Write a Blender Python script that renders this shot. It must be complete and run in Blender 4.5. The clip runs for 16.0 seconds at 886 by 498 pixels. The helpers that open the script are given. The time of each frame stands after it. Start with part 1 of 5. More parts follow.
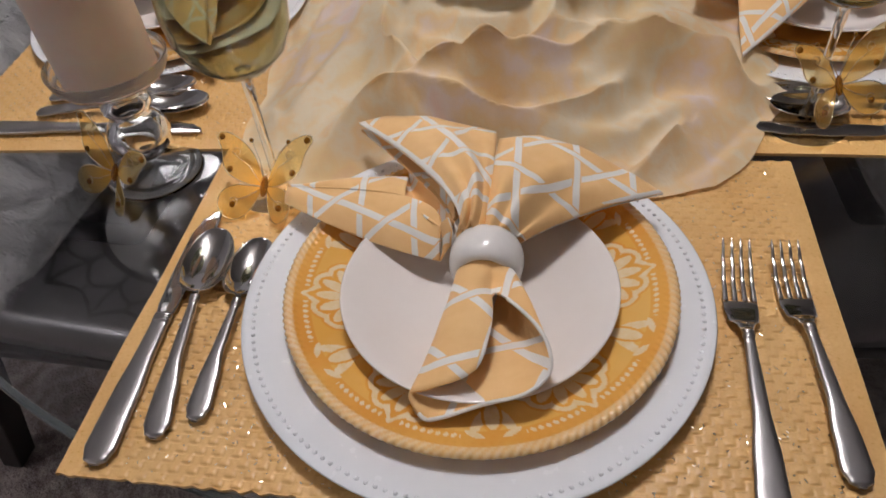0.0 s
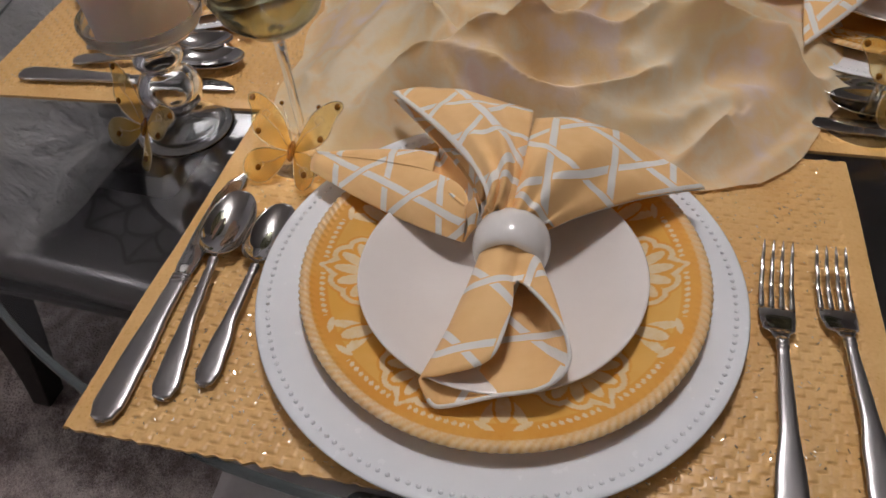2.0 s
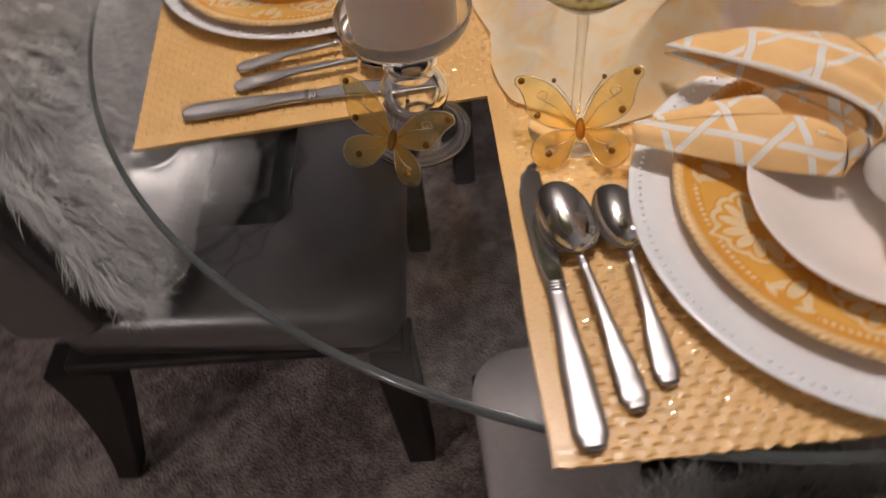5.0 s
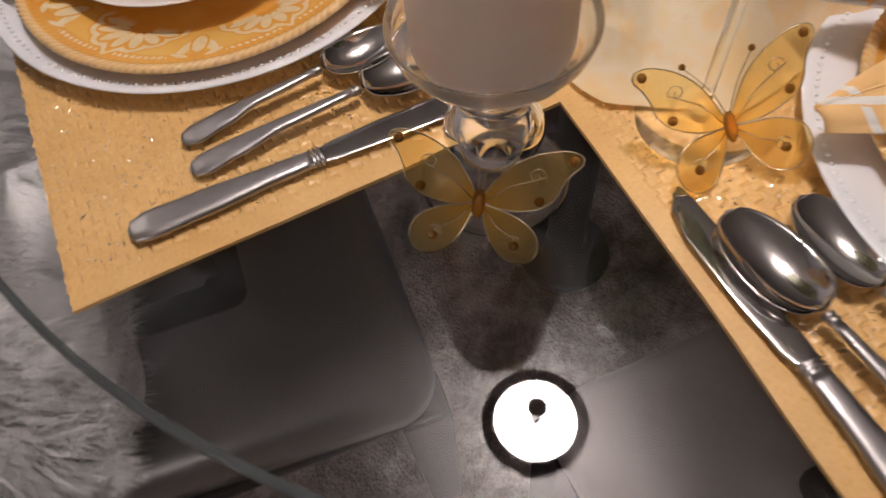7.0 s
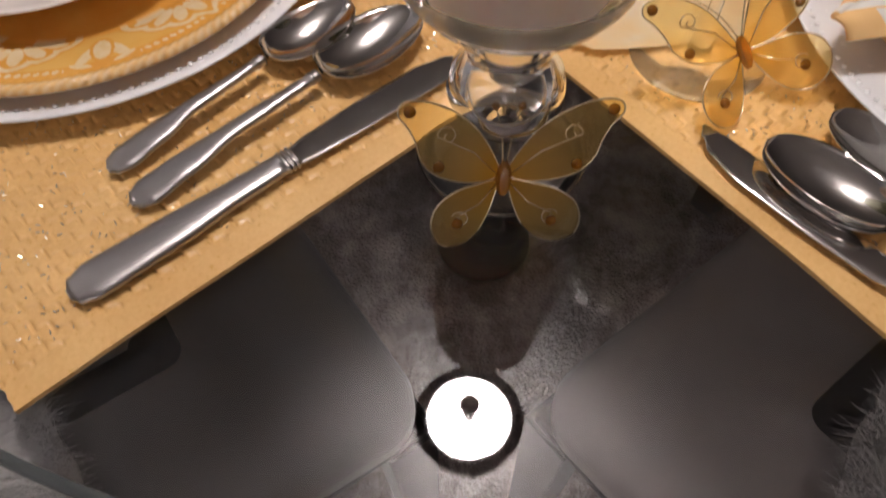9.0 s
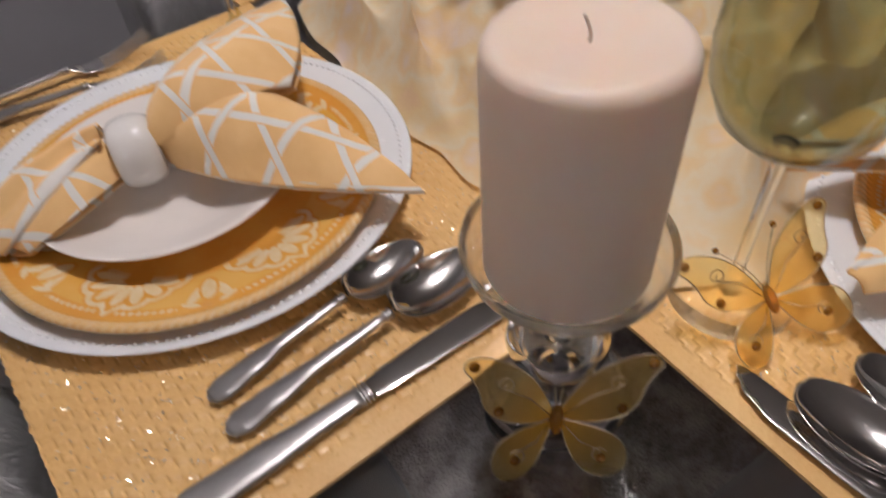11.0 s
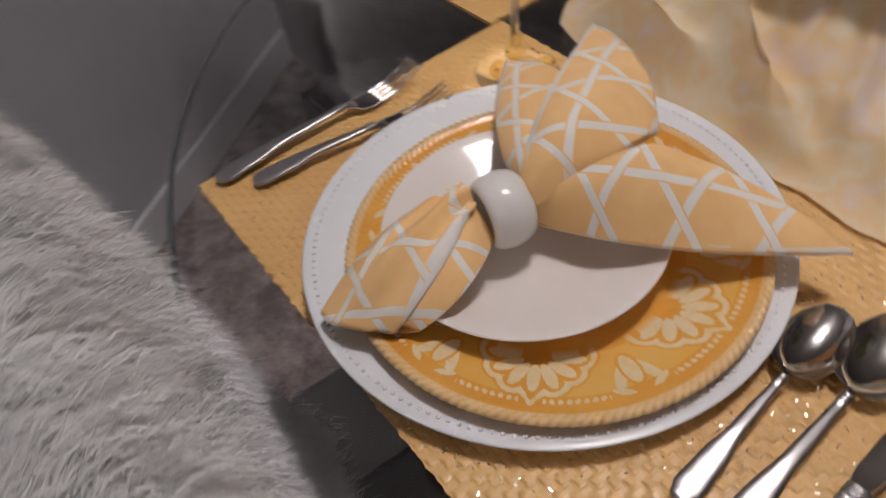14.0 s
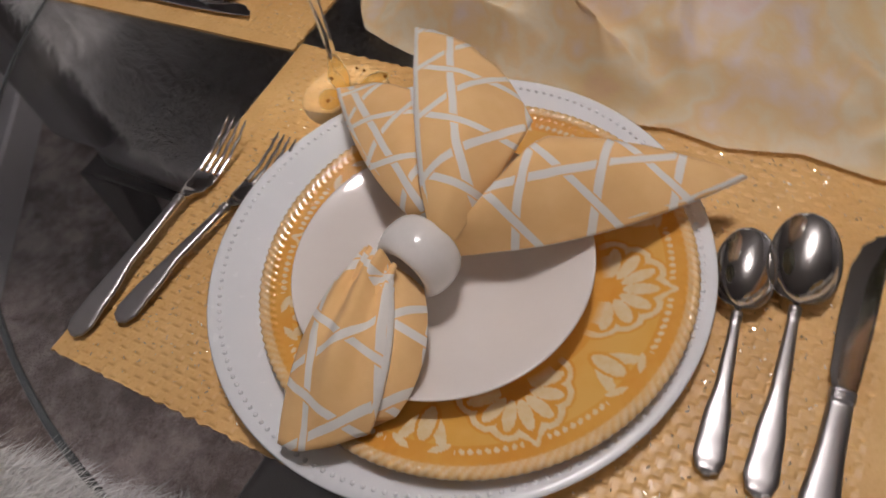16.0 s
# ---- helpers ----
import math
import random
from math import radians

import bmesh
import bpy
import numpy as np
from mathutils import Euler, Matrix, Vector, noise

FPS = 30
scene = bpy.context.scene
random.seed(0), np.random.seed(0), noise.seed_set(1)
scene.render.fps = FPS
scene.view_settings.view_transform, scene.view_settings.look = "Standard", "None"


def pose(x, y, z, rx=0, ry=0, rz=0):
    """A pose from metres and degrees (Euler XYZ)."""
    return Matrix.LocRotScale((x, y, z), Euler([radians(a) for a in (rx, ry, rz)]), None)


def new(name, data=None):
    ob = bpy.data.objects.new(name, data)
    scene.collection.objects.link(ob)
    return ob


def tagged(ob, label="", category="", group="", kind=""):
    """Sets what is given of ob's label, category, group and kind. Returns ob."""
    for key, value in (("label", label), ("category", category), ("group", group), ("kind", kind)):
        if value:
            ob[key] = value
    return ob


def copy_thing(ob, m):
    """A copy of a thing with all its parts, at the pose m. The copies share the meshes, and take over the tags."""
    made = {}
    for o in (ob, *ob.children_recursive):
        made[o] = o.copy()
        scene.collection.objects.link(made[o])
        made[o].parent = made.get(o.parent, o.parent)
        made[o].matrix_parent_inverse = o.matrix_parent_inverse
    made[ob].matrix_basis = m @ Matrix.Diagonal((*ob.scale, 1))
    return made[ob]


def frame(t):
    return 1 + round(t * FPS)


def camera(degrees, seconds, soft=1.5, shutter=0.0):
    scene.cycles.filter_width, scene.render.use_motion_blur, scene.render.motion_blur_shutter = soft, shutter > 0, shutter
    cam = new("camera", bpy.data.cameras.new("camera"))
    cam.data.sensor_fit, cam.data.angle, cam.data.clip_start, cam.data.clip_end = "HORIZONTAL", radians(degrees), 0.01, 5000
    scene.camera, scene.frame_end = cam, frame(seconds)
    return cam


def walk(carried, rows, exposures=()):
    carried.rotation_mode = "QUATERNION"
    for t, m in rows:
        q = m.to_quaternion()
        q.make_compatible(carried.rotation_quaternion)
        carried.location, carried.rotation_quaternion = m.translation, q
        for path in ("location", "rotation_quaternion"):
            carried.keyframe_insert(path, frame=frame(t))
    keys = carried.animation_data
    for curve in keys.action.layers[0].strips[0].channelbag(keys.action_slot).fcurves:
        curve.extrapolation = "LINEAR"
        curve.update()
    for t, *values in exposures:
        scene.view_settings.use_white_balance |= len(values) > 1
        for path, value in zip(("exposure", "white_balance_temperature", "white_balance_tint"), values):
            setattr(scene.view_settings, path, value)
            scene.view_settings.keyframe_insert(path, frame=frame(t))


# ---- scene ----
cam = camera(65.1, 16.0, soft=1.5, shutter=0.8)
PATH = [
    (0, 0.0298, 0.0456, 1.1445, 43.99, 3.92, 1.02),
    (0.5, 0.0312, 0.0494, 1.1430, 42.56, 3.65, 0.66),
    (1, 0.0332, 0.0495, 1.1410, 42.09, 3.70, 0.56),
    (1.5, 0.0301, 0.0548, 1.1441, 41.69, 3.85, 2.51),
    (2, 0.0362, 0.0630, 1.1362, 41.84, 3.17, 6.06),
    (2.5, 0.0153, 0.0605, 1.1442, 40.92, 2.34, 6.70),
    (3, -0.0604, 0.0271, 1.1584, 43.29, 3.24, -2.47),
    (3.5, -0.1288, 0.0119, 1.1788, 40.56, 3.61, -4.04),
    (4, -0.1810, 0.0481, 1.1572, 39.56, 5.12, -0.82),
    (4.5, -0.2205, 0.0863, 1.1369, 38.59, 2.95, -0.44),
    (5, -0.2991, 0.1085, 1.1497, 37.25, 4.80, -10.58),
    (5.2, -0.3194, 0.1177, 1.1541, 36.45, 6.26, -14.47),
    (7.3, -0.4119, 0.3475, 1.0615, 31.47, 3.66, -32.14),
    (7.5, -0.4216, 0.3555, 1.0525, 32.06, 3.61, -34.48),
    (8, -0.4473, 0.3788, 1.0288, 29.30, 1.20, -40.78),
    (8.2, -0.4523, 0.3865, 1.0231, 28.08, 1.02, -43.67),
    (10.3, -0.4425, 0.3980, 1.0636, 40.07, 2.30, -42.94),
    (10.5, -0.4428, 0.4007, 1.0757, 40.95, 2.63, -42.93),
    (11, -0.4459, 0.4070, 1.0923, 43.21, 3.29, -41.29),
    (11.5, -0.4583, 0.4219, 1.1161, 45.72, 4.32, -39.74),
    (12, -0.4809, 0.4369, 1.1293, 46.03, 4.28, -37.43),
    (12.5, -0.4730, 0.4679, 1.1312, 43.83, 5.03, -33.29),
    (13, -0.4901, 0.4993, 1.1270, 44.02, 3.32, -28.30),
    (13.5, -0.5315, 0.5532, 1.1330, 43.61, 4.51, -30.63),
    (14, -0.5718, 0.6097, 1.1224, 40.98, 6.52, -40.55),
    (14.5, -0.5591, 0.6398, 1.1119, 37.09, 6.49, -50.67),
    (15, -0.5337, 0.6539, 1.1056, 35.23, 6.07, -53.18),
    (15.5, -0.5419, 0.6796, 1.1344, 35.58, 7.86, -60.11),
    (16, -0.5574, 0.6933, 1.1391, 34.78, 8.46, -66.74),
]
walk(cam, [(t, pose(*row)) for t, *row in PATH], [(0, -0.42, 6230, 9), (1, -0.49, 6230, 9), (1.5, -0.44, 6230, 9), (2, -0.62, 6280, 9), (3, -0.45, 6230, 9), (4.5, -0.33, 6900, 12), (8, -0.29, 6900, 14), (10.5, -0.38, 6400, 10), (12, -0.54, 6350, 12), (13.5, -0.60, 6400, 11), (15, -0.78, 6500, 11), (16, -0.76, 6500, 11)])

# ---- room light level ----
world = bpy.data.worlds.new("room_air")
scene.world = world
world.use_nodes = True
world.node_tree.nodes["Background"].inputs[0].default_value = (0.9, 0.92, 1.0, 1)
world.node_tree.nodes["Background"].inputs[1].default_value = 0.02
LAMP = 130.0          # glow of the lit diffusers
CEILING_FILL = 330.0        # glow of a ring added above the lamp to brighten the ceiling
LAMP_COLOUR = (1.0, 0.92, 0.92)
TABLE_C = Vector((0.0337, 0.8156, 0.0))
TABLE_R, GLASS_TOP = 0.6155, 0.750
MAT_TOP = 0.754


# ---- materials ----
class Nodes:
    """Short hand for building one node material."""

    def __init__(self, name):
        self.m = bpy.data.materials.new(name)
        self.m.use_nodes = True
        self.t = self.m.node_tree
        self.b = self.t.nodes["Principled BSDF"]
        self.out = self.t.nodes["Material Output"]

    def add(self, kind, **kw):
        n = self.t.nodes.new(kind)
        if "operation" in kw:
            n.operation, n.use_clamp = kw["operation"], kw.get("use_clamp", False)
        if "data_type" in kw:
            n.data_type, n.blend_type = kw["data_type"], kw["blend_type"]
        return n

    def link(self, a, b):
        self.t.links.new(a, b)

    def put(self, sock, v):
        if hasattr(v, "is_linked"):
            self.t.links.new(v, sock)
        else:
            sock.default_value = v

    def math(self, op, a, b=0.0, c=0.0, clamp=False):
        n = self.add("ShaderNodeMath", operation=op, use_clamp=clamp)
        for s, v in zip(n.inputs, (a, b, c)):
            self.put(s, v)
        return n.outputs[0]

    def coords(self, kind="Object"):
        return self.add("ShaderNodeTexCoord").outputs[kind]

    def noise(self, scale, detail=4.0, rough=0.55, vec=None, dist=0.0):
        n = self.add("ShaderNodeTexNoise")
        n.inputs["Scale"].default_value = scale
        n.inputs["Detail"].default_value = detail
        n.inputs["Roughness"].default_value = rough
        n.inputs["Distortion"].default_value = dist
        self.link(vec or self.coords(), n.inputs["Vector"])
        return n.outputs["Fac"]

    def ramp(self, fac, stops):
        n = self.add("ShaderNodeValToRGB")
        e = n.color_ramp.elements
        while len(e) < len(stops):
            e.new(0.5)
        for el, (p, c) in zip(e, stops):
            el.position, el.color = p, (*c, 1)
        self.put(n.inputs[0], fac)
        return n.outputs[0]

    def mix(self, fac, a, b, blend="MIX"):
        n = self.add("ShaderNodeMix", data_type="RGBA", blend_type=blend)
        self.put(n.inputs[0], fac)
        for s, v in ((n.inputs[6], a), (n.inputs[7], b)):
            self.put(s, (*v, 1) if isinstance(v, tuple) and len(v) == 3 else v)
        return n.outputs[2]

    def bump(self, height, strength=0.3, dist=0.001, normal=None):
        n = self.add("ShaderNodeBump")
        n.inputs["Strength"].default_value = strength
        n.inputs["Distance"].default_value = dist
        self.link(height, n.inputs["Height"])
        if normal:
            self.link(normal, n.inputs["Normal"])
        return n.outputs[0]

    def base(self, colour=None, rough=None, metal=None, normal=None, **kw):
        for key, v in (("Base Color", colour), ("Roughness", rough), ("Metallic", metal)):
            if v is not None:
                self.put(self.b.inputs[key], (*v, 1) if isinstance(v, tuple) else v)
        if normal:
            self.link(normal, self.b.inputs["Normal"])
        for k, v in kw.items():
            self.put(self.b.inputs[k.replace("_", " ")], v)
        return self.m


def varied(name, a, b, scale, rough, bump=0.0, bscale=200.0, bdist=0.0006, metal=0.0, spread=(0.35, 0.65), **kw):
    """A surface of two near colours, blotched and grained."""
    n = Nodes(name)
    big = n.noise(scale, 5)
    fine = n.noise(scale * 9, 3)
    f = n.math("ADD", n.math("MULTIPLY", big, 0.7), n.math("MULTIPLY", fine, 0.3))
    col = n.ramp(f, [(spread[0], a), (spread[1], b)])
    r = n.math("ADD", n.math("MULTIPLY", n.math("SUBTRACT", fine, 0.5), 0.2), rough, clamp=True)
    nor = n.bump(n.noise(bscale, 3), bump, bdist) if bump else None
    return n.base(col, r, metal, nor, **kw)


M = {}
n = Nodes("woven_vinyl")
big, fine = n.noise(14, 5), n.noise(420, 3)
rare = n.math("GREATER_THAN", n.noise(300, 0), 0.60)
col = n.ramp(n.math("ADD", n.math("MULTIPLY", big, 0.6), n.math("MULTIPLY", fine, 0.4)), [(0.36, (0.73, 0.42, 0.14)), (0.64, (0.83, 0.53, 0.21))])
rough = n.math("SUBTRACT", n.math("ADD", 0.34, n.math("MULTIPLY", fine, 0.14)), n.math("MULTIPLY", rare, 0.12), clamp=True)
M["mat"] = n.base(col, rough, 0.0, n.bump(fine, 0.18, 0.0004), Specular_IOR_Level=0.65)
M["charger"] = varied("white_charger_glaze", (0.84, 0.86, 0.88), (0.88, 0.895, 0.91), 9, 0.24, 0.03, 500, 0.0002)
M["bead"] = varied("beaded_glaze", (0.88, 0.90, 0.92), (0.92, 0.935, 0.95), 9, 0.12)
M["salad"] = varied("cream_ceramic_glaze", (0.85, 0.79, 0.74), (0.88, 0.825, 0.775), 11, 0.10, 0.02, 300, 0.0002)
M["ring"] = varied("glossy_white_ceramic", (0.78, 0.75, 0.71), (0.84, 0.81, 0.77), 25, 0.16)
M["wood"] = varied("espresso_wood", (0.010, 0.007, 0.006), (0.022, 0.016, 0.013), 30, 0.46, 0.2, 160, Specular_IOR_Level=0.3)
M["leather"] = varied("black_brown_leather", (0.022, 0.018, 0.018), (0.042, 0.035, 0.034), 18, 0.48, 0.05, 420, 0.0003, Specular_IOR_Level=0.8, Coat_Weight=1.0, Coat_Roughness=0.33, Coat_IOR=2.2)
M["taupe"] = varied("taupe_leather", (0.30, 0.27, 0.265), (0.39, 0.355, 0.345), 18, 0.48, 0.05, 420, 0.0003, Specular_IOR_Level=0.6, Coat_Weight=0.6, Coat_Roughness=0.33, Coat_IOR=1.9)
M["wall"] = varied("grey_wall_paint", (0.50, 0.50, 0.525), (0.55, 0.55, 0.575), 5, 0.6, 0.25, 90, 0.002)
M["trim"] = varied("grey_white_trim_paint", (0.66, 0.66, 0.68), (0.72, 0.72, 0.74), 9, 0.35, 0.1, 120)
M["ceiling"] = varied("white_ceiling_paint", (0.72, 0.72, 0.71), (0.78, 0.78, 0.77), 4, 0.85, 0.3, 130, 0.003)
M["black_metal"] = varied("black_metal", (0.012, 0.012, 0.013), (0.03, 0.03, 0.032), 40, 0.35, metal=0.6)
M["wax"] = varied("cream_wax", (0.99, 0.74, 0.59), (0.99, 0.80, 0.67), 12, 0.42, 0.12, 140, 0.0008, Subsurface_Weight=0.4, Subsurface_Scale=0.02, Subsurface_Radius=(1.0, 0.7, 0.5))
M["hem"] = varied("white_cotton_hem", (0.80, 0.76, 0.70), (0.87, 0.84, 0.79), 60, 0.85, 0.3, 900, 0.0004)
M["wick"] = varied("cotton_wick", (0.72, 0.60, 0.50), (0.82, 0.70, 0.60), 200, 0.8)
n = Nodes("white_silk_petal")
col = n.ramp(n.noise(40, 4), [(0.35, (0.84, 0.83, 0.76)), (0.65, (0.91, 0.90, 0.86))])
n.base(col, 0.7, 0.0, n.bump(n.noise(300, 3), 0.2, 0.0006))
tl, mx = n.add("ShaderNodeBsdfTranslucent"), n.add("ShaderNodeMixShader")
n.link(col, tl.inputs[0])
mx.inputs[0].default_value = 0.4
n.link(n.b.outputs[0], mx.inputs[1]), n.link(tl.outputs[0], mx.inputs[2])
n.link(mx.outputs[0], n.out.inputs[0])
M["petal"] = n.m
M["gold"] = varied("yellow_glaze", (0.72, 0.42, 0.06), (0.80, 0.52, 0.10), 10, 0.3)
M["green"] = varied("pale_green_stem", (0.22, 0.30, 0.12), (0.30, 0.38, 0.16), 40, 0.6)

n = Nodes("brushed_steel")
c = n.coords()
mp = n.add("ShaderNodeMapping")
mp.inputs["Scale"].default_value = (900, 40, 900)
n.link(c, mp.inputs["Vector"])
g = n.noise(1.0, 2, vec=mp.outputs[0])
sm = n.noise(45, 4)
M["steel"] = n.base((0.40, 0.385, 0.38), n.math("ADD", n.math("MULTIPLY", sm, 0.12), 0.26), 1.0, n.bump(g, 0.05, 0.0003))
n = Nodes("polished_steel")
M["polished"] = n.base((0.64, 0.62, 0.60), n.math("ADD", n.math("MULTIPLY", n.noise(60, 4), 0.08), 0.02), 1.0, n.bump(n.noise(25, 2), 0.05, 0.002))
M["glint"] = Nodes("gold_white_glitter").base((0.95, 0.90, 0.78), 0.20, 1.0)
M["wire"] = Nodes("gold_wire").base((0.93, 0.82, 0.58), 0.22, 1.0)

n = Nodes("amber_gem")
M["gem"] = n.base((0.72, 0.30, 0.02), 0.05, 0.0, Transmission_Weight=0.75, IOR=1.7)
n = Nodes("dark_amber_gem")
M["stone"] = n.base((0.30, 0.12, 0.01), 0.08, 0.0, Transmission_Weight=0.3, IOR=1.6)

n = Nodes("organza_wing")
cc = n.coords("UV")
sx = n.add("ShaderNodeSeparateXYZ")
n.link(cc, sx.inputs[0])
near = n.math("SUBTRACT", 1.0, n.math("MULTIPLY", sx.outputs[1], 1.15), clamp=True)
thread = n.math("SINE", n.math("MULTIPLY", sx.outputs[0], 420.0))
col = n.mix(near, (0.97, 0.70, 0.26), (0.98, 0.50, 0.03))
n.base(col, 0.45)
tr = n.add("ShaderNodeBsdfTransparent")
tr.inputs[0].default_value = (1.0, 0.86, 0.50, 1)
tl = n.add("ShaderNodeBsdfTranslucent")
n.link(col, tl.inputs[0])
m1, m2 = n.add("ShaderNodeMixShader"), n.add("ShaderNodeMixShader")
m1.inputs[0].default_value = 0.62
n.link(n.b.outputs[0], m1.inputs[1]), n.link(tl.outputs[0], m1.inputs[2])
n.link(n.math("ADD", 0.27, n.math("ADD", n.math("MULTIPLY", near, 0.55), n.math("MULTIPLY", thread, 0.07)), clamp=True), m2.inputs[0])
n.link(tr.outputs[0], m2.inputs[1]), n.link(m1.outputs[0], m2.inputs[2])
n.link(m2.outputs[0], n.out.inputs[0])
M["wing"] = n.m


def glass(name, colour, rough=0.0, ior=1.5):
    n = Nodes(name)
    sm = n.noise(60, 2)
    return n.base(colour, n.math("MULTIPLY", sm, rough), 0.0, None, Transmission_Weight=1.0, IOR=ior)


def light_glass(name, share):
    """Thin clear glass: part of the light goes straight through."""
    n = Nodes(name)
    n.base((0.98, 0.99, 0.99), 0.01, 0.0, None, Transmission_Weight=1.0, IOR=1.45)
    tr, mx = n.add("ShaderNodeBsdfTransparent"), n.add("ShaderNodeMixShader")
    mx.inputs[0].default_value = share
    n.link(n.b.outputs[0], mx.inputs[1]), n.link(tr.outputs[0], mx.inputs[2])
    n.link(mx.outputs[0], n.out.inputs[0])
    return n.m


M["glass"] = light_glass("clear_glass", 0.0)
M["edge_glass"] = light_glass("thin_dish_glass", 0.15)
M["rim_glass"] = Nodes("polished_edge_glass").base((0.16, 0.18, 0.18), 0.02, 0.0, None, Transmission_Weight=0.6, IOR=1.52, Coat_Weight=1.0, Coat_Roughness=0.02)
M["table_glass"] = glass("clear_table_glass", (0.83, 0.815, 0.82), 0.01, 1.52)
M["green_glass"] = glass("olive_green_glass", (0.65, 0.67, 0.52), 0.01)

# carpet: matted brown-grey pile
n = Nodes("carpet_pile")
v = n.add("ShaderNodeTexVoronoi")
v.inputs["Scale"].default_value = 170
n.link(n.coords(), v.inputs["Vector"])
big, mid, fine = n.noise(7, 4), n.noise(22, 7, 0.74), n.noise(420, 3)
f = n.math("ADD", n.math("MULTIPLY", big, 0.35), n.math("ADD", n.math("MULTIPLY", mid, 0.4), n.math("MULTIPLY", fine, 0.25)))
# narrow ramp: light and shade of the pile clumps put into the colour
col = n.ramp(f, [(0.45, (0.22, 0.17, 0.155)), (0.52, (0.46, 0.38, 0.35)), (0.58, (0.66, 0.57, 0.53))])
hgt = n.math("ADD", n.math("MULTIPLY", mid, 1.0), n.math("MULTIPLY", v.outputs["Distance"], 0.25))
M["carpet"] = n.base(col, 0.95, 0.0, n.bump(hgt, 1.0, 0.02))

# fur: ivory fibres, random tone a fibre
n = Nodes("ivory_fur")
geo = n.add("ShaderNodeNewGeometry")
tone = n.math("ADD", n.math("MULTIPLY", geo.outputs["Random Per Island"], 0.5), n.math("MULTIPLY", n.noise(9, 3), 0.5))
M["fur"] = n.base(n.ramp(tone, [(0.2, (0.70, 0.69, 0.67)), (0.75, (0.93, 0.93, 0.92))]), 0.55)
M["fur_base"] = varied("fur_backing", (0.60, 0.59, 0.57), (0.72, 0.71, 0.69), 22, 0.9, 0.6, 220, 0.002)

# napkin: yellow twill with a printed white cane lattice
n = Nodes("cane_print_cotton")
uvn = n.add("ShaderNodeUVMap")
warp = n.add("ShaderNodeTexNoise")
warp.inputs["Scale"].default_value = 22
n.link(uvn.outputs[0], warp.inputs["Vector"])
ux = n.add("ShaderNodeSeparateXYZ")
n.link(uvn.outputs[0], ux.inputs[0])
wob = n.math("MULTIPLY", n.math("SUBTRACT", warp.outputs["Fac"], 0.5), 0.004)
PITCH, HALF, RIM = 0.0420, 0.0024, 0.0010
strips, rims = [], []
for k in range(3):
    a = radians(12 + 60 * k)
    d = n.math("ADD", n.math("ADD", n.math("MULTIPLY", ux.outputs[0], math.cos(a)), n.math("MULTIPLY", ux.outputs[1], math.sin(a))), wob)
    d = n.math("ADD", d, 100 * PITCH)
    d = n.math("ABSOLUTE", n.math("SUBTRACT", n.math("MODULO", d, PITCH), PITCH / 2))
    strips.append(n.math("LESS_THAN", d, HALF))
    rims.append(n.math("MULTIPLY", n.math("LESS_THAN", d, HALF + RIM), n.math("GREATER_THAN", d, HALF)))
white = 0.0
for k in range(3):
    shown = n.math("MULTIPLY", strips[k], n.math("SUBTRACT", 1.0, rims[(k + 1) % 3]))
    white = n.math("MAXIMUM", shown, white)
twill = n.math("SINE", n.math("MULTIPLY", n.math("ADD", ux.outputs[0], ux.outputs[1]), 5200.0))
blot = n.noise(30, 4)
yellow = n.ramp(blot, [(0.3, (0.88, 0.54, 0.22)), (0.7, (0.95, 0.62, 0.28))])
col = n.mix(n.math("MULTIPLY", white, 0.93), yellow, (0.86, 0.84, 0.80))
nb = n.bump(twill, 0.12, 0.0003)
M["napkin"] = n.base(col, 0.85, 0.0, n.bump(n.noise(30, 3, 0.5, dist=0.5), 0.34, 0.006, nb), Sheen_Weight=0.15)

# scarf: tie-dyed chiffon
n = Nodes("dyed_chiffon")
d1, d2 = n.noise(9.0, 3, 0.5, dist=0.3), n.noise(34.0, 4, 0.5, dist=0.2)
f = n.math("ADD", n.math("MULTIPLY", d1, 0.62), n.math("MULTIPLY", d2, 0.38))
col = n.ramp(f, [(0.28, (0.93, 0.62, 0.40)), (0.40, (0.96, 0.73, 0.38)), (0.48, (0.96, 0.82, 0.58)), (0.54, (0.96, 0.71, 0.37)), (0.63, (0.95, 0.79, 0.68)), (0.74, (0.93, 0.64, 0.50))])
n.base(col, 0.55, 0.0, n.bump(n.noise(90, 4, 0.6, dist=0.8), 0.25, 0.0025), Sheen_Weight=0.3)
tl = n.add("ShaderNodeBsdfTranslucent")
n.link(col, tl.inputs[0])
mx = n.add("ShaderNodeMixShader")
mx.inputs[0].default_value = 0.25
n.link(n.b.outputs[0], mx.inputs[1]), n.link(tl.outputs[0], mx.inputs[2])
n.link(mx.outputs[0], n.out.inputs[0])
M["scarf"] = n.m

# dinner plate: ochre glaze with a cream print held in the mesh as a mask
n = Nodes("ochre_print_glaze")
at = n.add("ShaderNodeAttribute")
at.attribute_name = "print"
sp = n.add("ShaderNodeSeparateColor")
n.link(at.outputs["Color"], sp.inputs[0])
blot, fine = n.noise(28, 4), n.noise(160, 3)
ground = n.ramp(n.math("ADD", n.math("MULTIPLY", blot, 0.8), n.math("MULTIPLY", fine, 0.2)), [(0.36, (0.79, 0.35, 0.055)), (0.62, (0.82, 0.42, 0.085))])
lemon = n.ramp(blot, [(0.35, (0.82, 0.43, 0.08)), (0.65, (0.85, 0.50, 0.13))])
g2 = n.mix(sp.outputs[1], ground, lemon)
